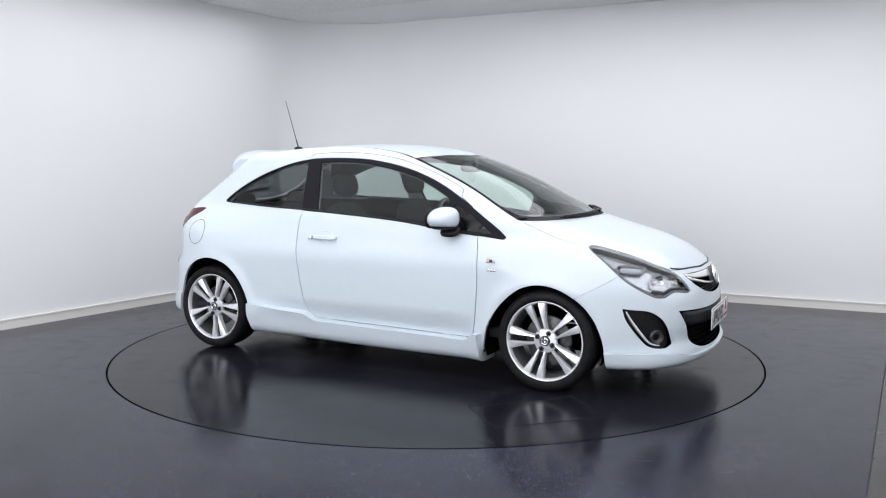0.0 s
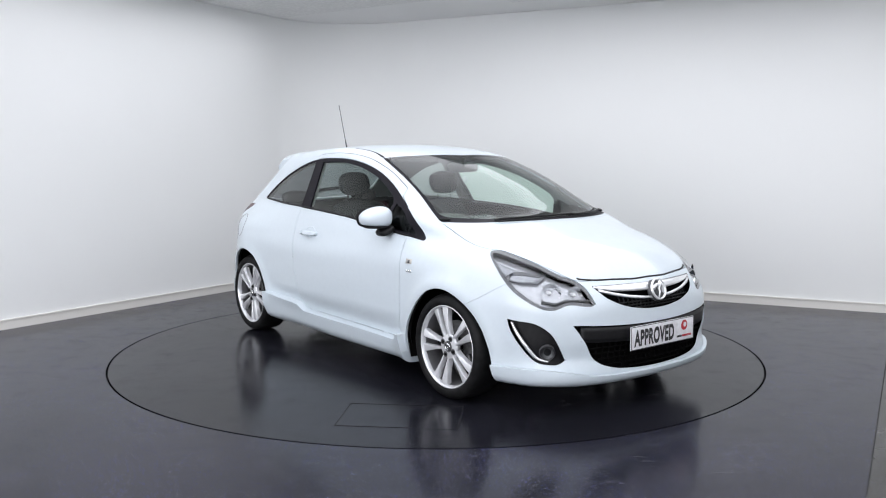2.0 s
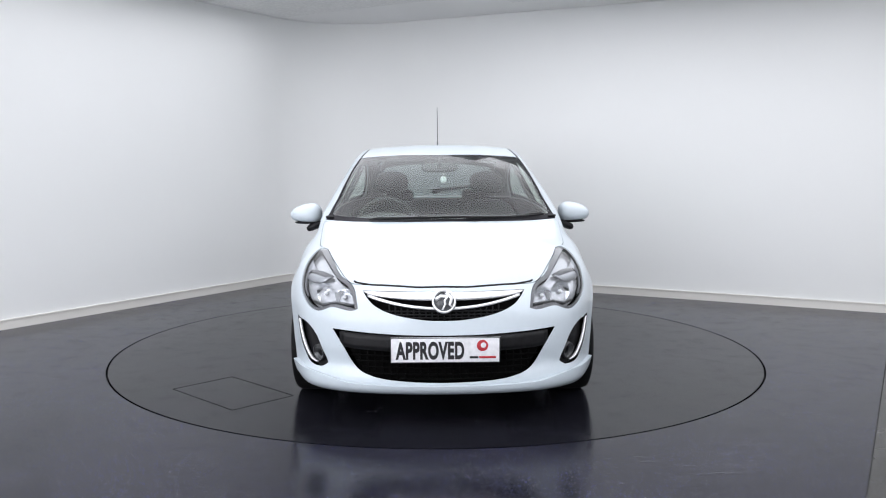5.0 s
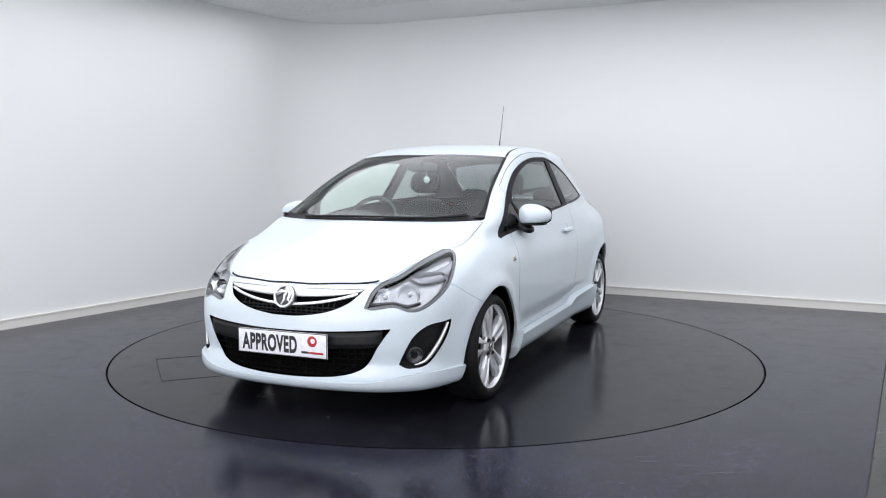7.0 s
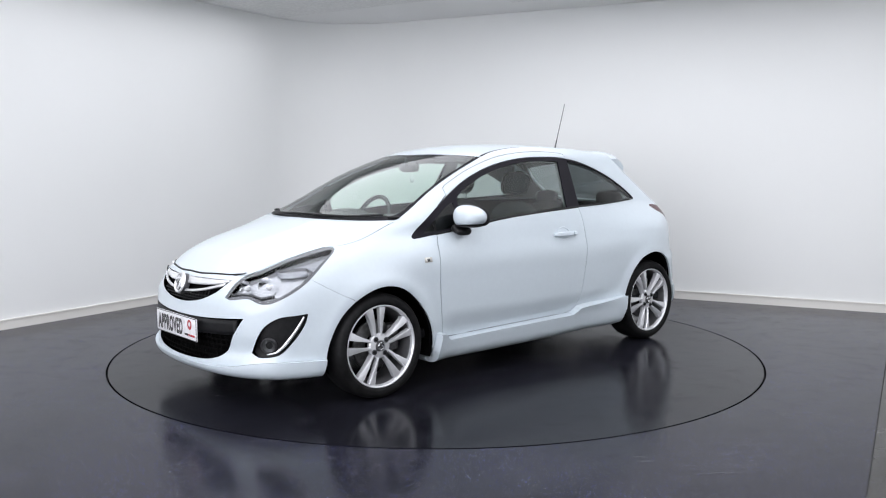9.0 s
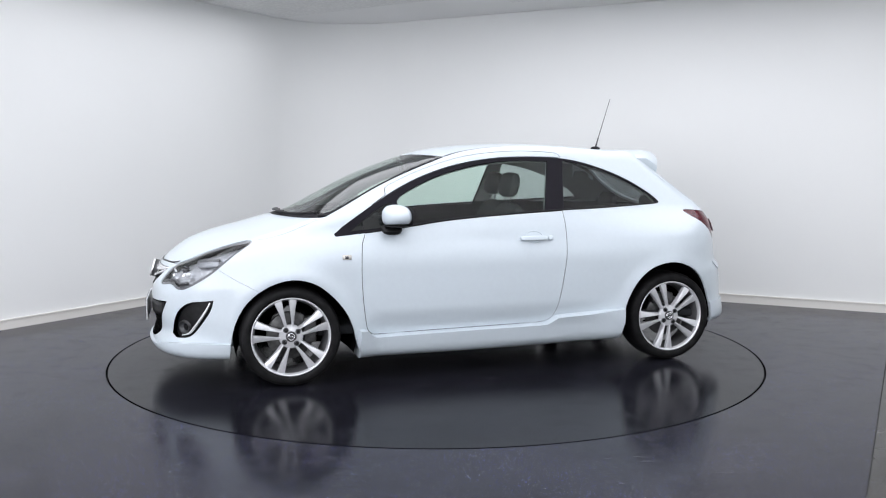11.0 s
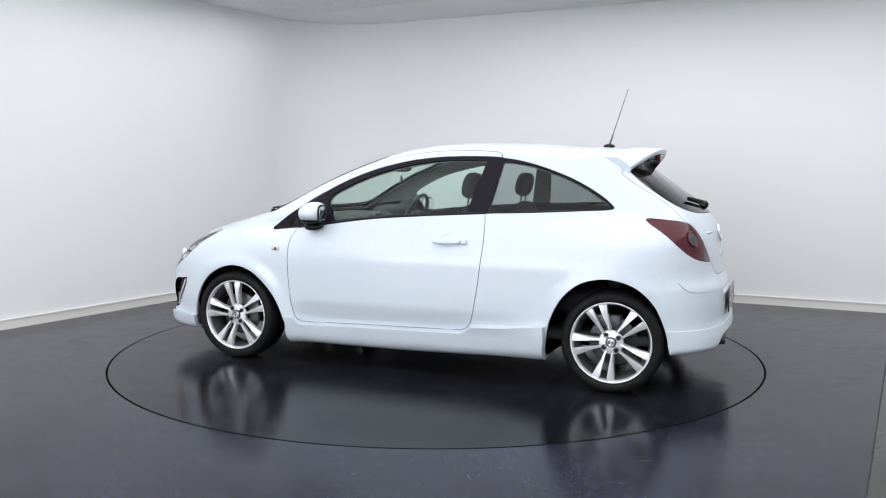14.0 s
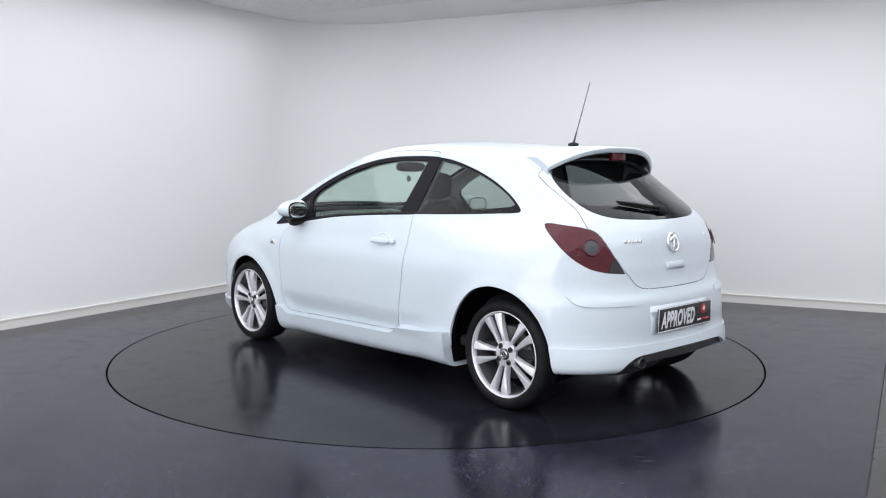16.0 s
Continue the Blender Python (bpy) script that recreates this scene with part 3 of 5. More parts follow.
FRONT_BUMPER = [(1.655, 0.692), (1.655, 0.692), (1.581, 0.645), (1.485, 0.592), (1.40, 0.55), (1.40, 0.55), (1.40, 0.05), (1.40, 0.05), (2.3, 0.05), (2.3, 0.05), (2.3, 0.712), (2.3, 0.712), (1.85, 0.712), (1.85, 0.712)]
REAR_BUMPER = [(-1.53, 0.43), (-1.53, 0.43), (-1.575, 0.58), (-1.605, 0.74), (-1.62, 0.80), (-1.62, 0.80), (-1.75, 0.755), (-1.75, 0.755), (-1.77, 0.70), (-1.83, 0.645), (-1.83, 0.645), (-2.1, 0.645), (-2.1, 0.645), (-2.1, 0.05), (-2.1, 0.05), (-1.5, 0.05), (-1.5, 0.05)]
ROOF_STRIP = [(0.25, 0.532), (0.25, 0.532), (0.12, 0.512), (0.0, 0.503), (-0.15, 0.499), (-0.15, 0.499), (-0.15, 0.509), (-0.15, 0.509), (0.0, 0.514), (0.12, 0.525), (0.235, 0.547), (0.235, 0.547)]


def inset(pts, d):
    """An outline drawn in by about d."""
    out, m = [], len(pts)
    area = sum(pts[i - 1][0] * pts[i][1] - pts[i][0] * pts[i - 1][1] for i in range(m))
    for i, (x, y) in enumerate(pts):
        a = next(pts[(i - k) % m] for k in range(1, m) if pts[(i - k) % m] != (x, y))
        b = next(pts[(i + k) % m] for k in range(1, m) if pts[(i + k) % m] != (x, y))
        n = Vector((a[1] - b[1], b[0] - a[0])).normalized() * (1 if area > 0 else -1)
        out.append((x + n.x * d, y + n.y * d))
    return out


SKIRT = ([(x, float(skirt_edge(x))) for x in (0.858, 0.815, 0.80, 0.775, 0.75, 0.6, 0.2, -0.2, -0.33, -0.36, -0.40, -0.43, -0.65, -0.884)] + [(-0.886, 0.367), (-0.886, 0.05), (-0.886, 0.05), (0.86, 0.05), (0.86, 0.05), (0.86, 0.315)])
FRONT_LIP = [(-0.1, 0.224), (-0.1, 0.224), (0.0, 0.224), (0.45, 0.230), (0.62, 0.256), (0.72, 0.264), (0.95, 0.264), (0.95, 0.264), (0.95, 0.0), (0.95, 0.0), (-0.1, 0.0), (-0.1, 0.0)]
REAR_LIP = [(-0.1, 0.372), (-0.1, 0.372), (0.0, 0.372), (0.6, 0.374), (0.95, 0.378), (0.95, 0.378), (0.95, 0.0), (0.95, 0.0), (0.55, 0.0), (0.55, 0.0), (0.535, 0.235), (0.47, 0.295), (0.38, 0.322), (-0.1, 0.330), (-0.1, 0.330)]
DIFFUSER = [(-0.1, 0.330), (-0.1, 0.330), (0.38, 0.322), (0.47, 0.295), (0.535, 0.235), (0.55, 0.0), (0.55, 0.0), (-0.1, 0.0), (-0.1, 0.0)]


def regions():
    """In the order in which they claim the skin."""
    return [
        Region("wheel_arch", "side", FRONT_ARCH, lambda c: c[1] > 0.35), Region("wheel_arch", "side", REAR_ARCH, lambda c: c[1] > 0.35),
        Region("bonnet", "plan", BONNET, lambda c: c[2] > 0.66),
        Region("headlamp", "fore", inset(LAMP, 0.015), at_nose), Region("lamp_border", "fore", LAMP, at_nose), Region("upper_grille", "end", GRILLE, at_nose), Region("lower_intake", "end", INTAKE, at_nose), Region("fog_recess", "fore", FOG, at_nose),
        Region("window_glass", "side", DOOR_GLASS, at_side, n=4), Region("quarter_glass", "side", QUARTER_GLASS, at_side, n=4), Region("vent_glass", "side", VENT_GLASS, at_side, n=4),
        Region("window_trim", "side", SIDE_BAND, at_side, n=3),
        Region("windscreen", "plan", SCREEN_GLASS, lambda c: c[2] > 0.93 and c[0] > 0), Region("windscreen_border", "plan", SCREEN, lambda c: c[2] > 0.93 and c[0] > 0),
        Region("door", "side", DOOR, at_side, n=4),
        Region("tail_tip", "aft", TAIL_TIP, at_tail), Region("tail_lamp", "aft", TAIL_LAMP, at_tail),
        Region("rear_window", "end", REAR_GLASS, at_tail), Region("tailgate", "end", GATE, lambda c: c[0] < -1.25), Region("rub_strip", "end", RUB, at_tail),
        Region("front_lip", "end", FRONT_LIP, lambda c: c[0] > 1.5), Region("rear_lip", "end", REAR_LIP, lambda c: c[0] < -1.5), Region("diffuser", "end", DIFFUSER, lambda c: c[0] < -1.5),
        Region("side_skirt", "side", SKIRT, lambda c: c[1] > 0.6),
        Region("front_bumper", "side", FRONT_BUMPER, at_nose), Region("rear_bumper", "side", REAR_BUMPER, lambda c: c[0] < -1.4),
        Region("roof_strip", "plan", ROOF_STRIP, lambda c: c[2] > 1.25),
    ]


def split_skin():
    """The half skin's faces by panel name, as lists of corner points."""
    p, q = skin_net(0.021)
    bm = bmesh.new()
    vs = [bm.verts.new(c) for c in p]
    for f in q:
        if len(set(f)) == 4 and min(f) >= 0:
            try:
                bm.faces.new([vs[i] for i in f])
            except ValueError:
                pass
    bmesh.ops.bisect_plane(bm, geom=bm.verts[:] + bm.edges[:] + bm.faces[:], dist=1e-5, plane_co=(0, 0, 0), plane_no=(0, -1, 0), clear_outer=True)
    regs = regions()
    for r in regs:
        r.cut(bm)
    bmesh.ops.remove_doubles(bm, verts=bm.verts, dist=0.0008)
    # set every point on the skin again
    co = np.array([v.co[:] for v in bm.verts])
    keep = co[:, 1] < 1e-4
    for _ in range(3):
        co = co - gradient(co) * hull(*co.T)[:, None]
        co[keep, 1] = 0.0
    for v, c in zip(bm.verts, co):
        v.co = c
    groups = {}
    for f in bm.faces:
        c = f.calc_center_median()
        name = ""
        for r in regs:
            if r.where(c) and r.holds(c):
                name = r.name
                break
        if not name:
            name = "underbody" if c.z < 0.2 and not name and f.normal.z < -0.6 else "body_shell"
        groups.setdefault(name, []).append([v.co.copy() for v in f.verts])
    bm.free()
    return groups


def panel(faces, gap=0.002, rim=0.014, lift=0.0, mirror=False, both=False):
    """A mesh with folded-in edges from the faces of a panel; both: with its mirrored half."""
    table, verts, polys = {}, [], []
    for f in faces:
        ids = []
        for c in f:
            k = (round(c.x, 5), round(c.y, 5), round(c.z, 5))
            if k not in table:
                table[k] = len(verts)
                verts.append(k)
            ids.append(table[k])
        ids = [i for n, i in enumerate(ids) if i != ids[n - 1]]
        if len(ids) > 2:
            polys.append(ids)
    co = np.array(verts)
    nor = gradient(co)
    ways = {}
    for f in polys:
        for a, b in zip(f, f[1:] + f[:1]):
            ways[(a, b)] = ways.get((a, b), 0) + 1
    rims = [(a, b) for (a, b) in ways if (b, a) not in ways and not (abs(co[a, 1]) < 1e-4 and abs(co[b, 1]) < 1e-4)]
    # draw the open edges in by half a joint
    inward = np.zeros_like(co)
    count = np.zeros(len(co))
    for a, b in rims:
        d = co[b] - co[a]
        n = np.cross(nor[a], d)
        n /= max(1e-9, np.linalg.norm(n))
        for i in (a, b):
            inward[i] += n
            count[i] += 1
    on = count > 0
    inward[on] /= np.maximum(0.5, np.linalg.norm(inward[on], axis=1, keepdims=True))
    inward[np.abs(co[:, 1]) < 1e-4, 1] = 0
    top = co + inward * gap + nor * lift
    pts, norms = [tuple(c) for c in top], [tuple(n) for n in nor]
    out, loops = [list(f) for f in polys], []
    for f in polys:
        loops += [norms[i] for i in f]
    if rim:
        low = {}
        for a, b in rims:
            for i in (a, b):
                if i not in low:
                    low[i] = len(pts)
                    pts.append(tuple(top[i] - nor[i] * rim))
            n = np.cross(top[b] - top[a], nor[a])
            n = tuple(n / max(1e-9, np.linalg.norm(n)))
            out.append([b, a, low[a], low[b]])
            loops += [n] * 4
    if mirror or both:
        n0 = len(pts)
        mp = [(x, -y, z) for x, y, z in pts]
        mo, ml, at = [], [], 0
        for f in out:
            ns = loops[at:at + len(f)]
            at += len(f)
            mo.append(f[::-1])
            ml += [(x, -y, z) for x, y, z in ns[::-1]]
        if mirror:
            pts, out, loops = mp, mo, ml
        else:
            pts, out, loops = pts + mp, out + [[i + n0 for i in f] for f in mo], loops + ml
    return pts, out, loops


def panel_part(name, faces, material, parent, label="", **kw):
    pts, polys, loops = panel(faces, **kw)
    me = bpy.data.meshes.new(name)
    me.from_pydata(pts, [], polys)
    me.materials.append(material)
    me.polygons.foreach_set("use_smooth", [True] * len(polys))
    if len(me.loops) == len(loops):
        me.normals_split_custom_set(loops)
    ob = new(name, me)
    ob.parent = parent
    return tagged(ob, label)


SKIN = split_skin()
car = new("car")
tagged(car, "white three-door hatchback with alloy wheels on the turntable", "car")


HOUSING, DOORS, GATE_PART = {}, {}, []


def shell():
    panel_part("body_shell", SKIN["body_shell"], PAINT, car, both=True, gap=0.0003)
    panel_part("underbody", SKIN["underbody"], PLASTIC, car, both=True, rim=0)
    panel_part("bonnet", SKIN["bonnet"], PAINT, car, both=True, gap=0.0034)
    panel_part("front_bumper", SKIN["front_bumper"], PAINT, car, both=True, gap=0.0012)
    panel_part("rear_bumper", SKIN["rear_bumper"], PAINT, car, both=True, gap=0.0)
    panel_part("front_lip", SKIN["front_lip"], PAINT, car, "white front splitter lip", both=True, gap=0.0, lift=0.019, rim=0.025)
    panel_part("rear_lip", SKIN["rear_lip"], PAINT, car, "white rear apron", both=True, gap=0.0, lift=0.009, rim=0.02)
    panel_part("diffuser", SKIN["diffuser"], SATIN, car, "dark grey rear diffuser", both=True, gap=0.0, lift=-0.020, rim=0)
    gate = panel_part("tailgate", SKIN["tailgate"], PAINT, car, both=True, gap=0.004)
    GATE_PART.append(gate)
    panel_part("rear_window", SKIN["rear_window"], PRIVACY, gate, "dark tinted rear window", both=True, rim=0, gap=0.0)
    scr = panel_part("windscreen_border", SKIN["windscreen_border"], TRIM, car, "black border of the windscreen", both=True, gap=0.001)
    panel_part("windscreen", SKIN["windscreen"], CLEAR, scr, both=True, rim=0, gap=0.0)
    for m in (False, True):
        door = DOORS[m] = panel_part("door", SKIN["door"], PAINT, car, mirror=m, gap=0.0042, rim=0.02)
        panel_part("roof_strip", SKIN["roof_strip"], TRIM, car, mirror=m, gap=0.0, rim=0.01)
        trim = panel_part("window_trim", SKIN["window_trim"], TRIM, car, "glossy black trim round the side windows", mirror=m, gap=0.001, rim=0.012)
        panel_part("window_glass", SKIN["window_glass"], CLEAR, door, mirror=m, rim=0, gap=0.0, lift=-0.006)
        panel_part("quarter_glass", SKIN["quarter_glass"], TINTED, trim, "dark tinted quarter window", mirror=m, rim=0, gap=0.0, lift=-0.003)
        panel_part("vent_glass", SKIN["vent_glass"], VENT, trim, mirror=m, rim=0, gap=0.0, lift=-0.003)
        panel_part("tail_lamp", SKIN["tail_lamp"], RED_LENS, car, "dark red rear lamp", mirror=m, gap=0.0015)
        panel_part("smoked_tip", SKIN["tail_tip"], SMOKE_LENS, car, "smoked lower tip of the rear lamp", mirror=m, gap=0.0005)
        panel_part("side_skirt", SKIN["side_skirt"], PAINT, car, "white sill skirt", mirror=m, gap=0.0, lift=0.045, rim=0.055)
        panel_part("rub_strip", SKIN["rub_strip"], PAINT, car, "raised white bumper strip", mirror=m, gap=0.001, lift=0.006, rim=0.01)
        lamp = HOUSING[m] = panel_part("headlamp_housing", SKIN["headlamp"], LAMP_SILVER, car, "silver lamp housing", mirror=m, gap=0.0, lift=-0.034, rim=-0.03)
        panel_part("lamp_border", SKIN["lamp_border"], BORDER, lamp, mirror=m, gap=0.001, lift=-0.004, rim=0.01)
        panel_part("headlamp_lens", SKIN["headlamp"] + SKIN["lamp_border"], LENS, lamp, "clear headlamp lens", mirror=m, gap=0.0015, rim=0)
        panel_part("fog_recess", SKIN["fog_recess"], PLASTIC, car, mirror=m, gap=0.0, lift=-0.03, rim=-0.03)
    # recess sheets coloured near-black to stand for the shade in the openings
    panel_part("grille_recess", SKIN["upper_grille"], RECESS_SHADE, car, both=True, gap=0.0, lift=-0.03, rim=-0.03)
    panel_part("intake_recess", SKIN["lower_intake"], RECESS_SHADE, car, both=True, gap=0.0, lift=-0.035, rim=-0.035)
    # inner lining behind the panels
    solid = SKIN["body_shell"] + SKIN["door"] + SKIN["tailgate"] + SKIN["bonnet"] + SKIN["window_trim"]
    mid = lambda f: sum((c.z for c in f)) / len(f)
    panel_part("headlining", [f for f in solid if mid(f) > 1.03], LINING, car, "pale grey cloth roof lining", both=True, gap=0.0, lift=-0.03, rim=0)
    panel_part("inner_trim", [f for f in solid if mid(f) <= 1.03], PLASTIC, car, both=True, gap=0.0, lift=-0.035, rim=0)


shell()


# ---- finding places on the skin ----


def on_skin(inside, outside):
    """Where the line from a point inside the body leaves it."""
    a, b = np.array(inside, float), np.array(outside, float)
    for n in (64, 32, 32):
        line = a + (b - a) * np.linspace(0, 1, n)[:, None]
        out = np.nonzero(hull(*line.T) > 0)[0]
        i = max(1, out[0]) if len(out) else n - 1
        a, b = line[i - 1], line[i]
    return Vector(a)


def normal_at(p):
    return Vector(gradient(np.array([p[:]]))[0])


def nose_point(y, z):
    return on_skin((1.2, y, z), (2.4, y, z))


def tail_point(y, z):
    return on_skin((-1.2, y, z), (-2.3, y, z))


def side_point(x, z, s=1):
    return on_skin((x, 0, z), (x, 1.2 * s, z))


def top_point(x, y):
    return on_skin((x, y, 0.6), (x, y, 1.8))


def patch(bm, grid, off, thick):
    """A slab that follows the skin: a grid of points on it, lifted by off."""
    rows = []
    for line in grid:
        ns = [normal_at(p) for p in line]
        rows.append([(bm.verts.new(p + n * off), bm.verts.new(p + n * (off - thick))) for p, n in zip(line, ns)])
    n, m = len(rows), len(rows[0])
    for i in range(n - 1):
        for j in range(m - 1):
            for k in (0, 1):
                bm.faces.new((rows[i][j][k], rows[i + 1][j][k], rows[i + 1][j + 1][k], rows[i][j + 1][k]))
    for i in range(n - 1):
        for j in (0, m - 1):
            bm.faces.new((rows[i][j][0], rows[i][j][1], rows[i + 1][j][1], rows[i + 1][j][0]))
    for j in range(m - 1):
        for i in (0, n - 1):
            bm.faces.new((rows[i][j][0], rows[i][j + 1][0], rows[i][j + 1][1], rows[i][j][1]))
    bmesh.ops.recalc_face_normals(bm, faces=bm.faces)


def blob(bm, x, y, z, sx, sy, sz, power=2.6, m=None, n=20):
    """A rounded block (a superellipsoid)."""
    e = 2.0 / power

    def c(a):
        v = math.cos(a)
        return math.copysign(abs(v) ** e, v)

    def s(a):
        v = math.sin(a)
        return math.copysign(abs(v) ** e, v)

    rows = []
    for i in range(1, n):
        a = -math.pi / 2 + math.pi * i / n
        rows.append([bm.verts.new((sx * c(a) * c(2 * math.pi * j / (2 * n)), sy * c(a) * s(2 * math.pi * j / (2 * n)), sz * s(a))) for j in range(2 * n)])
    lo, hi = bm.verts.new((0, 0, -sz)), bm.verts.new((0, 0, sz))
    for i in range(len(rows) - 1):
        for j in range(2 * n):
            k = (j + 1) % (2 * n)
            bm.faces.new((rows[i][j], rows[i][k], rows[i + 1][k], rows[i + 1][j]))
    for j in range(2 * n):
        k = (j + 1) % (2 * n)
        bm.faces.new((lo, rows[0][k], rows[0][j]))
        bm.faces.new((hi, rows[-1][j], rows[-1][k]))
    vs = [v for r in rows for v in r] + [lo, hi]
    bmesh.ops.transform(bm, matrix=Matrix.Translation((x, y, z)) @ (m or Matrix()), verts=vs)
    return vs


def face_ring(bm, at, u, v, r0, r1, depth=0.0, n=32):
    """A raised ring (or a disc when r0 is 0) at a point, in the plane u, v."""
    w = u.cross(v)
    for k in range(n):
        a, b = 2 * math.pi * k / n, 2 * math.pi * (k + 1) / n
        da, db = u * math.cos(a) + v * math.sin(a), u * math.cos(b) + v * math.sin(b)
        mid = (r0 + r1) / 2
        if r0 > 0:
            p = [(r0, 0), (r0 + (mid - r0) * 0.4, depth), (mid + (r1 - mid) * 0.6, depth), (r1, 0)]
        else:
            p = [(0.0005, depth), (r1 * 0.8, depth * 0.95), (r1, 0)]
        qa = [bm.verts.new(at + da * r + w * h) for r, h in p]
        qb = [bm.verts.new(at + db * r + w * h) for r, h in p]
        for i in range(len(p) - 1):
            bm.faces.new((qa[i], qa[i + 1], qb[i + 1], qb[i]))
    bmesh.ops.remove_doubles(bm, verts=bm.verts, dist=1e-5)
    bmesh.ops.recalc_face_normals(bm, faces=bm.faces)


# ---- wheels ----


def spoke(bm, a, side):
    """One half of a twin spoke; it widens from the hub to the rim."""
    u, v = Vector((math.cos(a), 0, math.sin(a))), Vector((-math.sin(a), 0, math.cos(a)))
    rows = []
    for r, wd, gap, dep in ((0.040, 0.016, 0.010, 0.078), (0.070, 0.017, 0.0135, 0.082), (0.085, 0.018, 0.0155, 0.084), (0.12, 0.024, 0.0165, 0.087), (0.165, 0.035, 0.0180, 0.090), (0.20, 0.045, 0.0195, 0.090), (0.224, 0.055, 0.0205, 0.086)):
        near, far = side * gap, side * (gap + wd)
        pts = [(near, -0.03), (near, -0.004), (near + side * 0.003, 0.0), (far - side * wd * 0.35, -0.001), (far - side * 0.002, -0.008), (far, -0.035)]
        rows.append([bm.verts.new(u * r + v * t + Vector((0, dep + h, 0))) for t, h in pts])
    for i in range(len(rows) - 1):
        for k in range(6):
            bm.faces.new((rows[i][k], rows[i + 1][k], rows[i + 1][(k + 1) % 6], rows[i][(k + 1) % 6]))
    bm.faces.new(rows[0])
    bm.faces.new(rows[-1][::-1])


def wheel():
    """Alloy wheel with five twin spokes; its outer face looks towards +y."""
    w = new("wheel")
    bm = bmesh.new()
    lathe(bm, [(0.222, -0.09), (0.240, -0.104), (0.262, -0.108), (0.279, -0.100), (0.290, -0.085), (0.2955, -0.06), (0.297, 0.0), (0.2955, 0.06), (0.290, 0.083), (0.284, 0.094), (0.281, 0.0965),
               (0.279, 0.099), (0.262, 0.1065), (0.259, 0.1060), (0.256, 0.1068), (0.245, 0.105), (0.238, 0.101), (0.233, 0.094), (0.222, 0.085)], 80)
    part("tyre", bm, RUBBER, w, "low-profile black tyre")
    bm = bmesh.new()
    lathe(bm, [(0.233, 0.088), (0.2335, 0.096), (0.230, 0.0985), (0.2255, 0.096), (0.221, 0.086), (0.217, 0.070)], 80)
    rim = part("rim", bm, ALLOY, w)
    bm = bmesh.new()
    lathe(bm, [(0.217, 0.072), (0.205, 0.03), (0.200, -0.05), (0.218, -0.09)], 64)
    part("barrel", bm, ALLOY_IN, rim)
    for k in range(5):
        for sd in (-1, 1):
            bm = bmesh.new()
            spoke(bm, math.radians(82 + 72 * k), sd)
            bmesh.ops.recalc_face_normals(bm, faces=bm.faces)
            o = part("spoke", bm, ALLOY, rim)
            o.data.set_sharp_from_angle(angle=radians(38))
    bm = bmesh.new()
    lathe(bm, [(0.001, 0.050), (0.068, 0.050), (0.072, 0.070), (0.066, 0.078), (0.034, 0.083), (0.0335, 0.076), (0.001, 0.076)], 48)
    hub = part("hub", bm, ALLOY, rim)
    hub.data.set_sharp_from_angle(angle=radians(35))
    bm = bmesh.new()
    lathe(bm, [(0.001, 0.089), (0.022, 0.088), (0.029, 0.085), (0.031, 0.078)], 40)
    part("centre_cap", bm, LAMP_GREY, rim)
    bm = bmesh.new()
    face_ring(bm, Vector((0, 0.0865, 0)), Vector((0, 0, 1)), Vector((1, 0, 0)), 0.016, 0.022, 0.003)
    for a in (20, 200):
        box(bm, 0.009 * math.cos(math.radians(a)), 0.0895, 0.009 * math.sin(math.radians(a)), 0.018, 0.003, 0.006, 0.001, Matrix.Rotation(math.radians(-a - 40), 4, "Y"))
    part("cap_badge", bm, CHROME, rim)
    for k in range(4):
        a = math.radians(53 + 90 * k)
        bm = bmesh.new()
        lathe(bm, [(0.001, 0.093), (0.0075, 0.092), (0.0095, 0.086), (0.0095, 0.074)], 12)
        bmesh.ops.translate(bm, verts=bm.verts, vec=(0.050 * math.cos(a), 0, 0.050 * math.sin(a)))
        part("wheel_bolt", bm, PLASTIC, rim)
        bm = bmesh.new()
        lathe(bm, [(0.0095, 0.0815), (0.0155, 0.0845), (0.0160, 0.0800)], 16)
        bmesh.ops.translate(bm, verts=bm.verts, vec=(0.050 * math.cos(a), 0, 0.050 * math.sin(a)))
        part("bolt_seat", bm, LAMP_GREY, rim)
    bm = bmesh.new()
    lathe(bm, [(0.06, 0.020), (0.135, 0.020), (0.140, 0.016), (0.140, 0.002), (0.135, 0.0), (0.06, 0.0)], 48)
    part("brake_disc", bm, IRON, w)
    bm = bmesh.new()
    box(bm, -0.115, 0.012, 0.03, 0.075, 0.07, 0.15, 0.012)
    part("brake_caliper", bm, IRON, w)
    return w


first = wheel()
wheels = [first] + [copy_thing(first, Matrix()) for _ in range(3)]
for wh, (sx, sy) in zip(wheels, ((1, 1), (1, -1), (-1, 1), (-1, -1))):
    wh.parent = car
    # each wheel stands at its own angle; the body leans a little on its springs, the wheels keep to the ground
    rolled = {(1, 1): 0, (1, -1): 63, (-1, 1): -89, (-1, -1): -38}[sx, sy]
    y = sy * (0.733 if sx > 0 else 0.702)
    wh.matrix_local = pose(sx * WB, y, TYRE - y * math.sin(math.radians(LEAN)), 0, 0, 0 if sy > 0 else 180) @ Matrix.Rotation(math.radians(-rolled), 4, "Y")


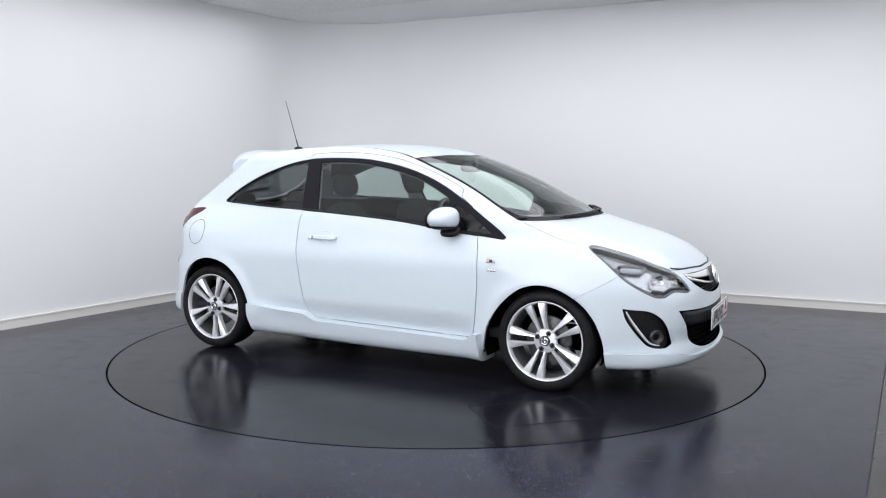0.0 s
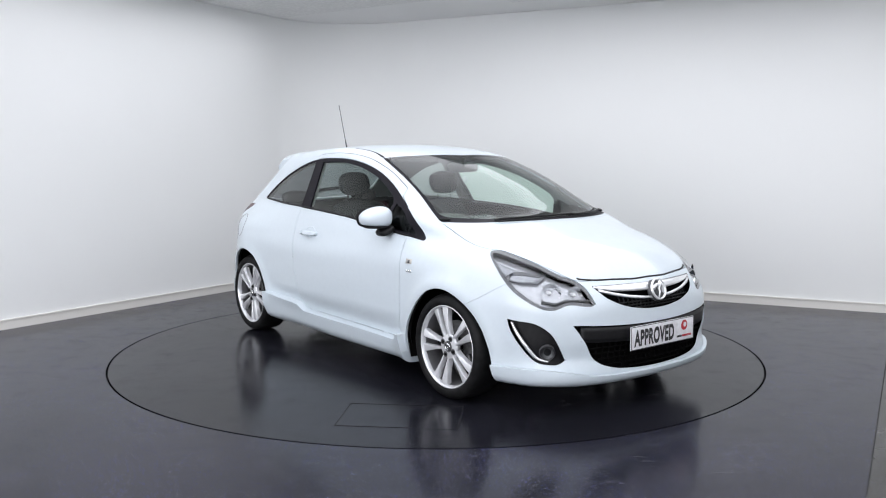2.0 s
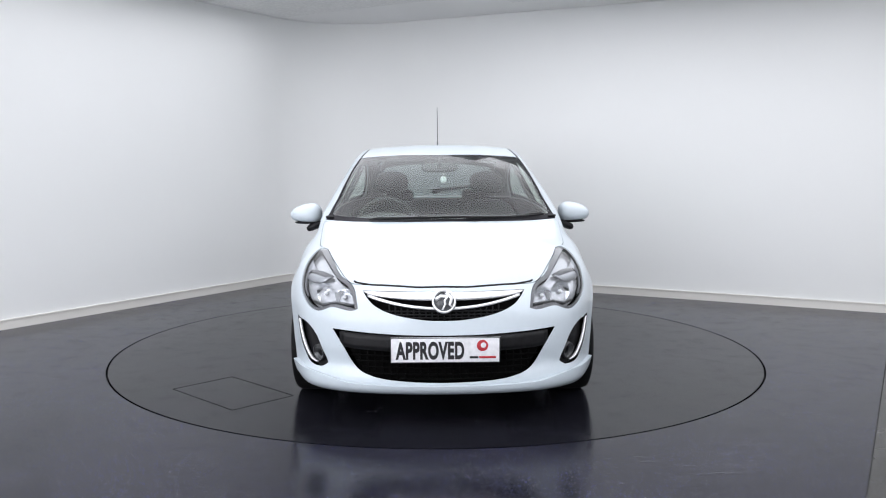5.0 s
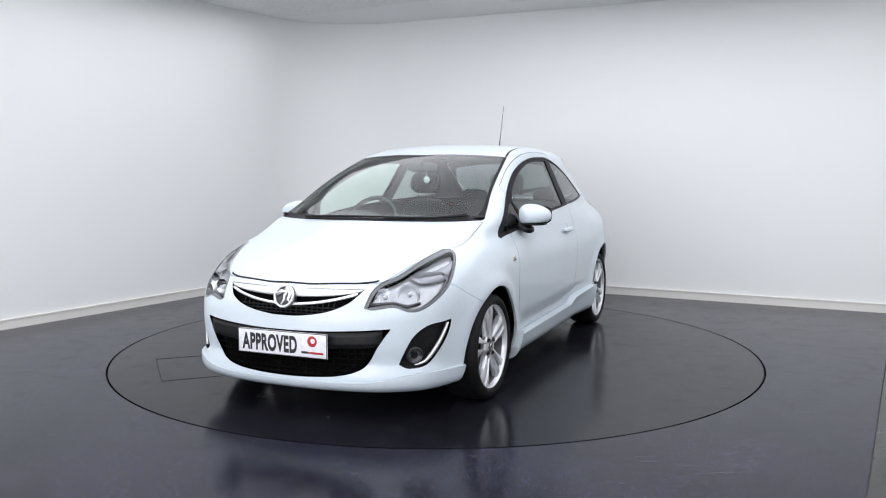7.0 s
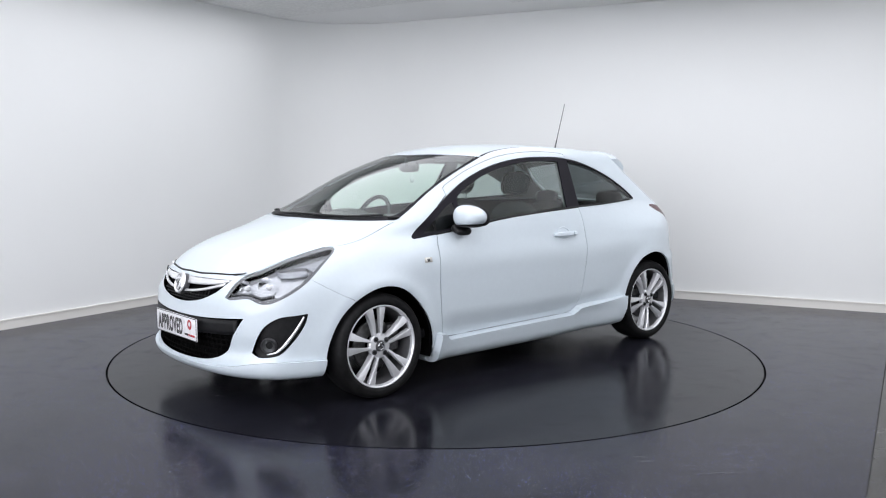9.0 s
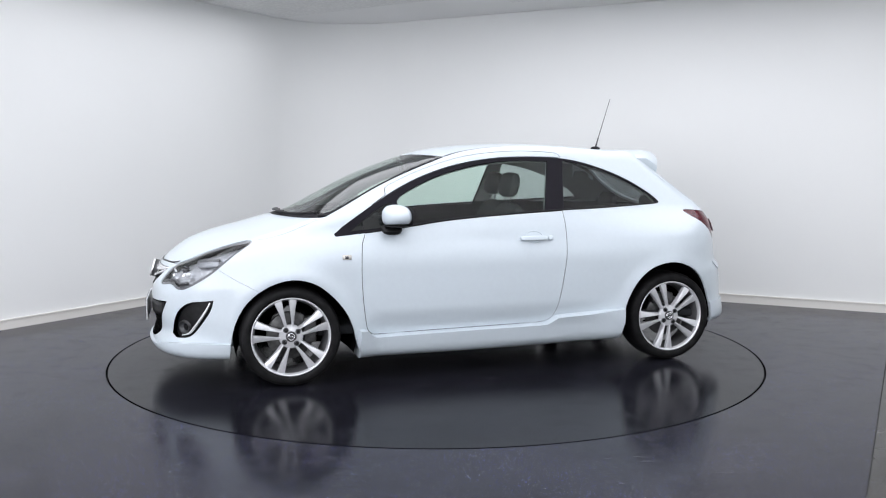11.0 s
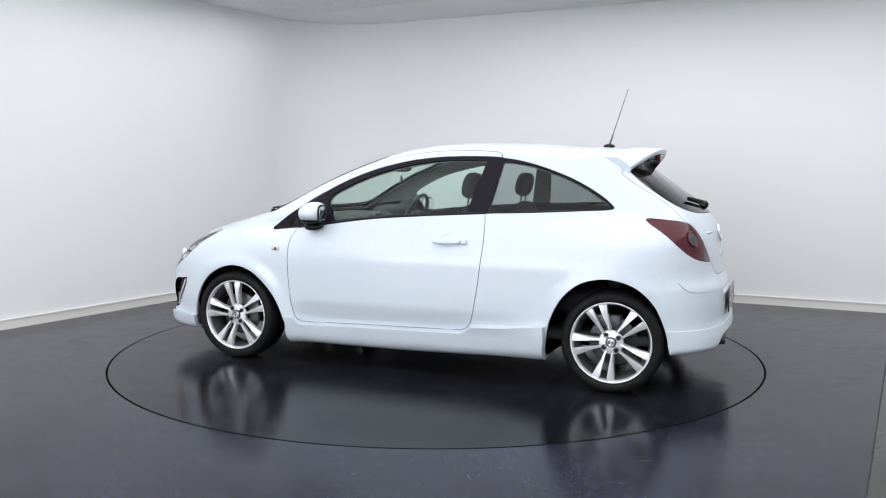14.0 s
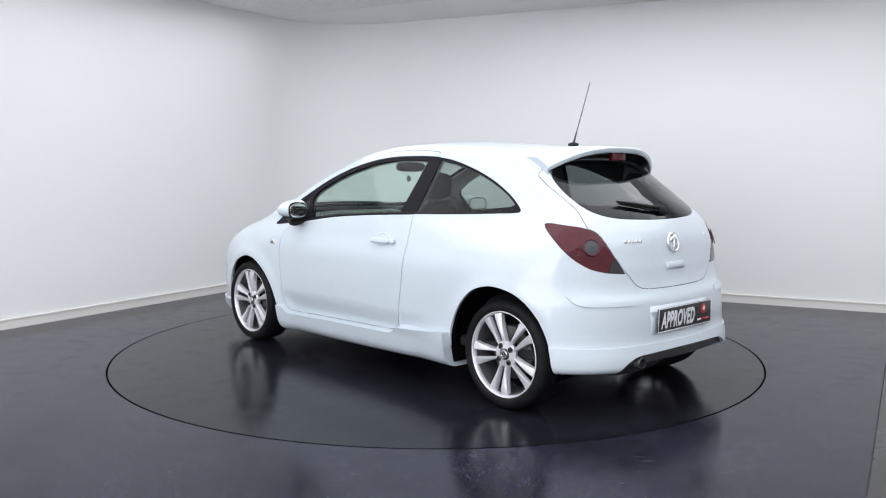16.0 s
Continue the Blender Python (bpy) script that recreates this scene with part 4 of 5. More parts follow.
def arch_liner(sx, sy):
    """The tub round a wheel; the shade inside it is put into its colour."""
    bm = bmesh.new()
    lathe(bm, [(0.12, 0.42), (0.34, 0.42), (0.355, 0.60), (0.362, 0.80)], 48)
    bmesh.ops.bisect_plane(bm, geom=bm.verts[:] + bm.edges[:] + bm.faces[:], plane_co=(0, 0, -0.12), plane_no=(0, 0, -1), clear_outer=True)
    for v in bm.verts:
        x, y, z = v.co.x + sx * WB - (0.03 if sx > 0 else -0.03), v.co.y, v.co.z + (0.295 if sx > 0 else 0.31)
        if y > 0.7:
            y = min(y, side_point(x, max(z, 0.27)).y - 0.03)
        v.co = Vector((x, y * sy, z))
    part("arch_liner", bm, RECESS_SHADE, car)


for sx in (1, -1):
    for sy in (1, -1):
        arch_liner(sx, sy)


# ---- mirrors, handles and small things on the sides ----


def side_things(m):
    s = -1 if m else 1
    door = DOORS[m]
    bm = bmesh.new()
    blob(bm, 0.628, s * 0.868, 0.992, 0.084, 0.100, 0.070, 2.5, Matrix.Rotation(math.radians(s * 10), 4, "Z"), n=26)
    for v in bm.verts:
        t = max(0.0, min(1.0, (abs(v.co.y) - 0.77) / 0.2))
        low = 0.940 + 0.012 * t
        v.co.z = 0.974 + (v.co.z - 0.974) * (1.06 - 0.42 * t ** 1.6)
        if v.co.z < low:
            v.co.z = low - (low - v.co.z) * 0.35
    bmesh.ops.bisect_plane(bm, geom=bm.verts[:] + bm.edges[:] + bm.faces[:], plane_co=(0.558, s * 0.862, 1.0), plane_no=(-1, s * -0.25, 0.05), clear_outer=True)
    cap = part("mirror_cap", bm, PAINT, car, "white door mirror housing")
    rimv = Matrix.Rotation(math.radians(s * 14), 4, "Z")
    bm = bmesh.new()
    blob(bm, 0.566, s * 0.866, 0.988, 0.008, 0.088, 0.057, 3.0, rimv)
    part("mirror_rim", bm, PLASTIC, cap)
    bm = bmesh.new()
    blob(bm, 0.559, s * 0.866, 0.988, 0.003, 0.076, 0.046, 3.2, rimv)
    part("mirror_glass", bm, CHROME, cap)
    bm = bmesh.new()
    blob(bm, 0.632, s * 0.862, 0.936, 0.066, 0.080, 0.010, 2.4, rimv)
    part("mirror_base", bm, PLASTIC, cap)
    bm = bmesh.new()
    blob(bm, 0.650, s * 0.815, 0.912, 0.062, 0.052, 0.024, 2.6, Matrix.Rotation(math.radians(s * -24), 4, "X"))
    part("mirror_arm", bm, PLASTIC, cap, "black mirror arm")
    # handle: a recess, a bar and a lock cover
    bm = bmesh.new()
    ring = [side_point(-0.268 + 0.060 * math.cos(a), 0.845 + 0.036 * math.sin(a), s) for a in [2 * math.pi * j / 36 for j in range(36)]]
    tube(bm, [p - normal_at(p) * 0.0005 for p in ring], 0.0036, n=8, close=True)
    part("handle_cup", bm, PAINT, door)
    bm = bmesh.new()
    y = side_point(-0.275, 0.838, s).y
    blob(bm, -0.262, y + s * 0.020, 0.838, 0.088, 0.010, 0.0155, 3.6, Matrix.Rotation(math.radians(s * 15), 4, "X"))
    blob(bm, -0.184, y + s * 0.010, 0.838, 0.012, 0.014, 0.013, 3.0)
    blob(bm, -0.340, y + s * 0.010, 0.838, 0.012, 0.014, 0.013, 3.0)
    h = part("door_handle", bm, PAINT, door, "white bar handle")
    bm = bmesh.new()
    blob(bm, -0.374, y + s * 0.016, 0.838, 0.016, 0.010, 0.0145, 3.4, Matrix.Rotation(math.radians(s * 15), 4, "X"))
    part("lock_cover", bm, PAINT, door)
    # side repeater
    bm = bmesh.new()
    patch(bm, [[side_point(x, z, s) for z in (0.738, 0.752, 0.766)] for x in np.linspace(0.898, 0.952, 4)], 0.004, 0.008)
    rep = part("side_repeater", bm, AMBER, car, "small clear side repeater lamp")
    bm = bmesh.new()
    patch(bm, [[side_point(x, z, s) for z in (0.742, 0.758)] for x in (0.916, 0.936)], 0.0052, 0.004)
    part("repeater_bulb", bm, LAMP_GREY, rep)
    if m:
        for k in range(3):
            bm = bmesh.new()
            x0 = 0.957 - k * 0.020
            patch(bm, [[side_point(x, z, s) for z in (0.690, 0.703)] for x in (x0, x0 - 0.014)], 0.003, 0.004)
            part("script_bar", bm, CHROME, car)
        # round fuel flap
        bm = bmesh.new()
        pts = [side_point(-1.385 + 0.083 * math.cos(a), 0.832 + 0.083 * math.sin(a), s) for a in [2 * math.pi * k / 40 for k in range(40)]]
        tube(bm, [p - normal_at(p) * 0.0005 for p in pts], 0.0022, n=6, close=True)
        part("fuel_flap_joint", bm, LAMP_GREY, car)
        bm = bmesh.new()
        blob(bm, *side_point(-1.455, 0.832, s), 0.010, 0.004, 0.006)
        part("fuel_flap_catch", bm, PAINT, car)
    # door sealing strip along the belt line
    bm = bmesh.new()
    xs = np.linspace(0.84, -1.20, 40)
    belt = [side_point(x, float(curve(x, [-1.225, -1.084, -0.742, -0.483, -0.055, 0.295, 0.579, 0.849], [1.042, 1.033, 1.016, 1.007, 0.984, 0.956, 0.917, 0.883])) + 0.004, s) for x in xs]
    tube(bm, [p + normal_at(p) * 0.001 for p in belt], 0.0055, n=8)
    part("belt_seal", bm, PLASTIC, car)


for m in (False, True):
    side_things(m)


# ---- seals seen in the joints ----


def seals():
    for s in (1, -1):
        line = [side_point(p.x, p.y, s) for p in smooth_line(DOOR, True, 3)]
        bm = bmesh.new()
        tube(bm, [p - normal_at(p) * 0.007 for p in line], 0.0045, n=6, close=True)
        part("door_seal", bm, SEAL, car)
    edge = smooth_line([(1.875, 0.452), (1.888, 0.44), (1.932, 0.346), (1.980, 0.139), (1.985, 0.0)], False, 5)
    half = [top_point(p.x, p.y) for p in edge]
    line = half + [Vector((p.x, -p.y, p.z)) for p in half[-2::-1]]
    bm = bmesh.new()
    tube(bm, [p - normal_at(p) * 0.0028 for p in line], 0.0068, n=6)
    part("bonnet_seal", bm, PLASTIC, car)
    edge = smooth_line([(0.55, 1.07), (0.575, 0.98), (0.53, 0.88), (0.49, 0.82), (0.408, 0.739), (0.345, 0.675), (0.28, 0.655), (0.0, 0.648)], False, 5)
    half = [tail_point(p.x, p.y) for p in edge]
    line = half + [Vector((p.x, -p.y, p.z)) for p in half[-2::-1]]
    bm = bmesh.new()
    tube(bm, [p - normal_at(p) * 0.007 for p in line], 0.0045, n=6)
    part("tailgate_seal", bm, SEAL, car)


seals()


# ---- lamps ----


def lamp_things(m):
    s = -1 if m else 1
    lamp = HOUSING[m]

    def bowl(x, y, z, r, depth, turn, name="reflector", mat=CHROME):
        bm = bmesh.new()
        prof = [(0.004, -depth)] + [(r * t, -depth * (1 - t * t)) for t in (0.25, 0.5, 0.75, 0.9, 1.0)]
        lathe(bm, prof, 32)
        bmesh.ops.transform(bm, matrix=Matrix.Translation((x, y, z)) @ Matrix.Rotation(math.radians(-90 * 1 + turn * s), 4, "Z") if s > 0 else Matrix.Translation((x, y, z)) @ Matrix.Rotation(math.radians(-90 - turn), 4, "Z"), verts=bm.verts)
        o = part(name, bm, mat, lamp)
        return o

    # two main reflectors and a slim upper one, sunk behind the lens
    for (y, z, r, turn, deep) in ((0.505, 0.650, 0.046, 10, 0.016), (0.610, 0.662, 0.056, 26, 0.018)):
        p = nose_point(s * y, z)
        n = normal_at(p)
        q = p - n * deep
        bowl(q.x, q.y, q.z, r, 0.045, turn)
        bm = bmesh.new()
        blob(bm, q.x - 0.015, q.y, q.z, 0.020, 0.011, 0.011, 2.0, n=10)
        part("bulb", bm, PLATE_WHITE, lamp)
    # pale inner wing over the reflectors
    bm = bmesh.new()
    grid = []
    for t in np.linspace(0, 1, 9):
        x = 1.52 + 0.26 * t
        z = 0.812 - 0.072 * t
        w = 0.045 * math.sin(math.pi * (0.18 + 0.62 * t))
        grid.append([side_point(x, z - w * k, s) for k in (0.1, 0.6, 1.2)])
    patch(bm, grid, -0.014, 0.004)
    part("indicator_wing", bm, WING, lamp, "pale indicator reflector")
    # dark divider that curls round the main reflectors
    bm = bmesh.new()
    grid = []
    for x, z, w in ((1.77, 0.738, 0.010), (1.70, 0.752, 0.016), (1.645, 0.748, 0.020), (1.65, 0.705, 0.022), (1.70, 0.662, 0.022), (1.76, 0.625, 0.020)):
        grid.append([side_point(x - w * 0.6, z - w * 0.5, s), side_point(x + w * 0.6, z + w * 0.5, s)])
    patch(bm, grid, -0.012, 0.012)
    part("divider", bm, BORDER, lamp)
    bm = bmesh.new()
    lowline = [nose_point(s * y, z) for y, z in ((0.45, 0.604), (0.50, 0.610), (0.56, 0.612), (0.62, 0.594), (0.67, 0.606))]
    patch(bm, [[p, p + Vector((0, 0, 0.016))] for p in lowline], -0.012, 0.012)
    part("bezel", bm, LAMP_GREY, lamp)
    # fog lamp and chrome blade
    p = nose_point(s * 0.655, 0.345)
    n = normal_at(p)
    q = p - n * 0.022
    bm = bmesh.new()
    lathe(bm, [(0.001, -0.02), (0.02, -0.016), (0.034, 0.0), (0.036, 0.008), (0.042, 0.008), (0.044, -0.02)], 32)
    aim = n.to_track_quat("Y", "Z").to_matrix().to_4x4()
    bmesh.ops.transform(bm, matrix=Matrix.Translation(q) @ aim, verts=bm.verts)
    fog = part("fog_lamp", bm, SATIN, car, "round fog lamp in a black recess")
    bm = bmesh.new()
    lathe(bm, [(0.001, -0.012), (0.018, -0.009), (0.033, 0.004)], 28)
    bmesh.ops.transform(bm, matrix=Matrix.Translation(q) @ aim, verts=bm.verts)
    part("fog_reflector", bm, LAMP_GREY, fog)
    bm = bmesh.new()
    lathe(bm, [(0.001, 0.010), (0.02, 0.0095), (0.036, 0.007)], 28)
    bmesh.ops.transform(bm, matrix=Matrix.Translation(q) @ aim, verts=bm.verts)
    part("fog_glass", bm, LENS, fog)
    bm = bmesh.new()
    ctrl = smooth_line([(-0.668, 0.500), (-0.690, 0.452), (-0.735, 0.385), (-0.80, 0.318), (-0.86, 0.303)], False, 5)
    grid = []
    for i, c in enumerate(ctrl):
        pts = []
        for off in (0.0, 0.013 * math.sin(math.pi * (0.15 + 0.7 * i / len(ctrl)))):
            u, z = c.x - off, c.y + off * 0.5
            base = ACROSS["fore"] * u
            a, b = base + Vector((R2, R2, 0)) * 0.2, base + Vector((R2, R2, 0)) * 2.2
            h = on_skin((a.x, a.y, z), (b.x, b.y, z))
            pts.append(Vector((h.x, s * h.y, h.z)))
        grid.append(pts)
    patch(bm, grid, 0.001, 0.014)
    part("fog_blade", bm, CHROME_SATIN, car, "chrome blade beside the fog lamp")
    # rear lamp: round reversing light and smoked tip
    bm = bmesh.new()
    p = on_skin((-1.0, s * 0.3, 0.882), (-1.0 - 1.34, s * (0.3 + 0.595), 0.882))
    n = normal_at(p)
    u = Vector((0, 0, 1)).cross(n).normalized()
    v = n.cross(u)
    face_ring(bm, p + n * 0.001, u, v, 0, 0.040, 0.004)
    part("reversing_lamp", bm, LAMP_GREY, car, "round grey reversing light in the rear lamp")
    bm = bmesh.new()
    face_ring(bm, p + n * 0.001, u, v, 0.038, 0.048, 0.005)
    part("lamp_ring", bm, RED_LENS, car)


for m in (False, True):
    lamp_things(m)


# ---- nose: grille, intake, badge and plate ----


def grille_things():
    ys = np.linspace(-0.40, 0.40, 41)
    bm = bmesh.new()
    patch(bm, [[nose_point(y, 0.677 - k * 0.037 * max(0.03, 1 - (y / 0.405) ** 2) ** 0.6) for k in (0, 0.33, 0.66, 1.0)] for y in ys], 0.004, 0.014)
    part("grille_bar", bm, CHROME_SATIN, car, "broad satin chrome bar across the grille")
    bm = bmesh.new()
    patch(bm, [[nose_point(y, 0.672 - 0.064 * (1 - (y / 0.40) ** 2) - k) for k in (0, 0.006, 0.013)] for y in ys[1:-1]], 0.002, 0.012)
    part("grille_blade", bm, CHROME_SATIN, car, "thin chrome blade of the grille")
    for z in (0.587, 0.571, 0.556):
        bm = bmesh.new()
        w = 0.36 * math.sqrt(max(0.02, 1 - ((0.66 - z) / 0.118) ** 2)) + 0.02
        line = [nose_point(y, z) for y in np.linspace(-w, w, 25)]
        tube(bm, [p + Vector((-0.014, 0, 0)) for p in line], 0.0035, n=6)
        part("grille_wire", bm, PLASTIC, car)
    for y in np.linspace(-0.27, 0.27, 19):
        bm = bmesh.new()
        top, low = 0.672 - 0.080 * (1 - (y / 0.40) ** 2), 0.546 + 0.5 * y * y
        tube(bm, [nose_point(y, z) + Vector((-0.016, 0, 0)) for z in (top, (top + low) / 2, low)], 0.0035, n=6)
        part("grille_wire", bm, PLASTIC, car)
    # lower intake: a smooth dark beam above a lattice
    bm = bmesh.new()
    rows = []
    for y in np.linspace(-0.52, 0.52, 41):
        low = 0.392 - 0.01 * math.cos(y * 5) + 0.10 * max(0, abs(y) - 0.45)
        hi = 0.463 + 0.066 * y * y
        rows.append([nose_point(y, hi + (low - hi) * k) for k in (0, 0.3, 0.7, 1)])
    patch(bm, rows, 0.000, 0.02)
    part("intake_beam", bm, PLASTIC, car, "smooth dark grey beam behind the plate")
    for z in (0.365, 0.335, 0.305, 0.275, 0.252):
        w = 0.49 - (0.385 - z) * 1.0 - max(0, 0.275 - z) * 6
        bm = bmesh.new()
        tube(bm, [nose_point(y, z) + Vector((-0.012, 0, 0)) for y in np.linspace(-w, w, 27)], 0.0045, n=6)
        part("intake_slat", bm, RECESS_SHADE, car)
    for y in np.linspace(-0.42, 0.42, 23):
        bm = bmesh.new()
        low = float(curve(abs(y), [0.0, 0.29, 0.42, 0.49], [0.24, 0.254, 0.296, 0.39]))
        if low < 0.37:
            tube(bm, [nose_point(y, z) + Vector((-0.016, 0, 0)) for z in (0.385, (0.385 + low) / 2, low)], 0.0045, n=6)
            part("intake_slat", bm, RECESS_SHADE, car)
        else:
            bm.free()
    # round badge
    p = nose_point(0, 0.634)
    n = (normal_at(p) + Vector((0.3, 0, 0))).normalized()
    u = Vector((0, 1, 0))
    v = n.cross(u)
    badge(p + n * 0.018, u, v, 0.060, car)
    bm = bmesh.new()
    lathe(bm, [(0.001, 0.0), (0.056, 0.0), (0.058, -0.03)], 40)
    bmesh.ops.transform(bm, matrix=Matrix.Translation(p + n * 0.018) @ n.to_track_quat("Y", "Z").to_matrix().to_4x4(), verts=bm.verts)
    part("badge_back", bm, LAMP_GREY, car)


def badge(at, u, v, r, parent):
    """A round chrome badge: a ring with a plain bent shape inside."""
    w = u.cross(v)
    bm = bmesh.new()
    face_ring(bm, at, u, v, r * 0.80, r, r * 0.16, 40)
    ring = part("badge_ring", bm, CHROME_SATIN, parent, "round chrome badge")
    bm = bmesh.new()
    for pts in (((-0.72, 0.10), (-0.25, 0.42), (0.30, 0.38), (0.05, 0.05), (0.10, -0.25), (-0.15, -0.72)), ((0.15, 0.70), (0.62, 0.25), (0.45, -0.30), (0.62, -0.42))):
        tube(bm, [at + u * (a * r) + v * (b * r) + w * 0.003 for a, b in pts], r * 0.20, r * 0.08, 8)
    part("badge_shape", bm, CHROME_SATIN, parent)


def lettering(text, width, height, shear, material, parent, m, name="letters"):
    """Words as a thin mesh, fitted to a width and height."""
    cu = bpy.data.curves.new(name, "FONT")
    cu.body, cu.size, cu.extrude, cu.offset, cu.shear, cu.space_character = text, 1.0, 0.0, 0.045, shear, 1.08
    cu.align_x, cu.align_y = "CENTER", "CENTER"
    tmp = bpy.data.objects.new(name, cu)
    scene.collection.objects.link(tmp)
    me = bpy.data.meshes.new_from_object(tmp.evaluated_get(bpy.context.evaluated_depsgraph_get()))
    bpy.data.objects.remove(tmp)
    co = np.array([v.co[:] for v in me.vertices])
    lo, hi = co.min(0), co.max(0)
    for v in me.vertices:
        v.co = ((v.co.x - (lo[0] + hi[0]) / 2) * width / (hi[0] - lo[0]), (v.co.y - (lo[1] + hi[1]) / 2) * height / (hi[1] - lo[1]), 0.0008)
    me.name = name
    me.materials.clear()
    me.materials.append(material)
    ob = new(name, me)
    ob.parent = parent
    ob.matrix_local = m
    return ob


def plate(m, back, ink, shear, label, frame_mat):
    """A show plate with a printed word, a red ball mark and two bars in place of a small mark."""
    bm = bmesh.new()
    box(bm, 0, 0, -0.004, 0.535, 0.126, 0.008, 0.003)
    base = part("number_plate", bm, back, car, label)
    base.matrix_local = m
    bm = bmesh.new()
    for x, y, sx, sy in ((0, 0.0605, 0.535, 0.004), (0, -0.0605, 0.535, 0.004), (0.2655, 0, 0.004, 0.117), (-0.2655, 0, 0.004, 0.117)):
        box(bm, x, y, 0.0005, sx, sy, 0.0015)
    part("plate_border", bm, frame_mat, base)
    lettering("APPROVED", 0.335, 0.090, shear, ink, base, pose(-0.075, -0.002, 0))
    bm = bmesh.new()
    face_ring(bm, Vector((0.182, 0.022, 0.0005)), Vector((1, 0, 0)), Vector((0, 1, 0)), 0, 0.028, 0.0015, 28)
    part("red_mark", bm, RED_INK, base)
    bm = bmesh.new()
    face_ring(bm, Vector((0.186, 0.024, 0.002)), Vector((1, 0, 0)), Vector((0, 1, 0)), 0, 0.013, 0.001, 24)
    part("pale_mark", bm, PLATE_WHITE, base)
    for x, w, mat in ((0.140, 0.042, ink), (0.206, 0.082, RED_INK)):
        bm = bmesh.new()
        box(bm, x, -0.036, 0.0006, w, 0.011, 0.0014)
        part("mark_bar", bm, mat, base)


grille_things()
plate(Matrix(((0, 0, 1, 2.088), (1, 0, 0, 0.004), (0, 1, 0, 0.405), (0, 0, 0, 1))), PLATE_WHITE, INK, 0.0, "white front show plate printed APPROVED in black", LAMP_GREY)
plate(Matrix(((0, 0, -1, -1.862), (-1, 0, 0, -0.004), (0, 1, 0, 0.490), (0, 0, 0, 1))), PLATE_BLACK, PLATE_WHITE, 0.22, "black rear show plate printed APPROVED in white", PLATE_WHITE)


# ---- roof and tail ----


def roof_things():
    base = top_point(-1.075, 0)
    bm = bmesh.new()
    blob(bm, base.x, 0, base.z + 0.008, 0.038, 0.022, 0.016, 2.0)
    foot = part("aerial_base", bm, PLASTIC, car, "black aerial foot on the roof")
    bm = bmesh.new()
    a, b = Vector((-1.075, 0, base.z + 0.012)), Vector((-1.188, 0, 1.785))
    tube(bm, [a, a.lerp(b, 0.2)], 0.006, 0.0045, 10)
    tube(bm, [a.lerp(b, 0.2), b], 0.0030, 0.0024, 8)
    part("aerial_rod", bm, LAMP_GREY, foot)
    # roof spoiler
    bm = bmesh.new()
    under = bmesh.new()
    rows, rows_u = [], []
    for y in np.linspace(-0.505, 0.505, 45):
        k = abs(y) / 0.505
        xe = -1.428 + 0.130 * k ** 2.6
        ze = 1.402 - 0.112 * k ** 2.8
        xf = -1.17 + 0.12 * y * y
        zf = top_point(xf, y).z + 0.002
        mid = (xf + xe) / 2
        zm = (zf + ze) / 2 + 0.006
        foot_x = -1.295 + 0.12 * y * y
        foot_z = 1.338 - 0.045 * k ** 2 - 0.01 * k ** 6
        rows.append([bm.verts.new(c) for c in ((xf + 0.03, y * 0.96, zf - 0.05), (xf, y, zf), (mid, y, zm + 0.02 * k), (xe + 0.02, y, ze + 0.004 + 0.012 * k), (xe, y, ze - 0.004), (xe + 0.004, y, ze - 0.022), (xe + 0.012, y, ze - 0.030))])
        rows_u.append([under.verts.new(c) for c in ((xe + 0.012, y * 0.985, ze - 0.029), ((xe + foot_x) / 2 + 0.02, y * 0.985, (ze - 0.029 + foot_z) / 2 + 0.022), (foot_x + 0.02, y * 0.985, foot_z))])
    for rr, b2 in ((rows, bm), (rows_u, under)):
        for i in range(len(rr) - 1):
            for j in range(len(rr[0]) - 1):
                b2.faces.new((rr[i][j], rr[i][j + 1], rr[i + 1][j + 1], rr[i + 1][j]))
    for end in (rows[0], rows[-1]):
        low = [bm.verts.new((v.co.x, v.co.y * 0.97, v.co.z - 0.09)) for v in end[:-1]] + [bm.verts.new((end[-1].co.x + 0.03, end[-1].co.y * 0.97, end[-1].co.z - 0.05))]
        for j in range(len(end) - 1):
            bm.faces.new((end[j], end[j + 1], low[j + 1], low[j]))
    bmesh.ops.recalc_face_normals(bm, faces=bm.faces)
    sp = part("roof_spoiler", bm, PAINT, car, "white roof spoiler over the rear window")
    sp.data.set_sharp_from_angle(angle=radians(45))
    part("spoiler_underside", under, GLOSS_BLACK, sp, "glossy black underside")
    bm = bmesh.new()
    box(bm, -1.393, 0, 1.352, 0.03, 0.125, 0.050, 0.006)
    part("brake_light", bm, RED_LENS, sp, "red high-level brake light")
    # rear wiper
    gate = GATE_PART[0]
    bm = bmesh.new()
    p = tail_point(-0.02, 1.055)
    blob(bm, p.x - 0.014, p.y, p.z, 0.026, 0.034, 0.026, 2.2)
    arm = [tail_point(y, z) + Vector((-0.022, 0, 0.012)) for y, z in ((-0.02, 1.055), (0.10, 1.068), (0.22, 1.085), (0.30, 1.094))]
    tube(bm, arm, 0.013, 0.006, 8)
    tube(bm, [tail_point(y, z) + Vector((-0.010, 0, 0.008)) for y, z in ((-0.06, 1.035), (0.1, 1.055), (0.28, 1.088))], 0.006, n=6)
    part("rear_wiper", bm, PLASTIC, gate, "black rear wiper")
    # badge, opener and script
    p = tail_point(0, 0.885)
    n = normal_at(p)
    u = Vector((0, -1, 0))
    badge(p + n * 0.003, u, n.cross(u), 0.056, gate)
    bm = bmesh.new()
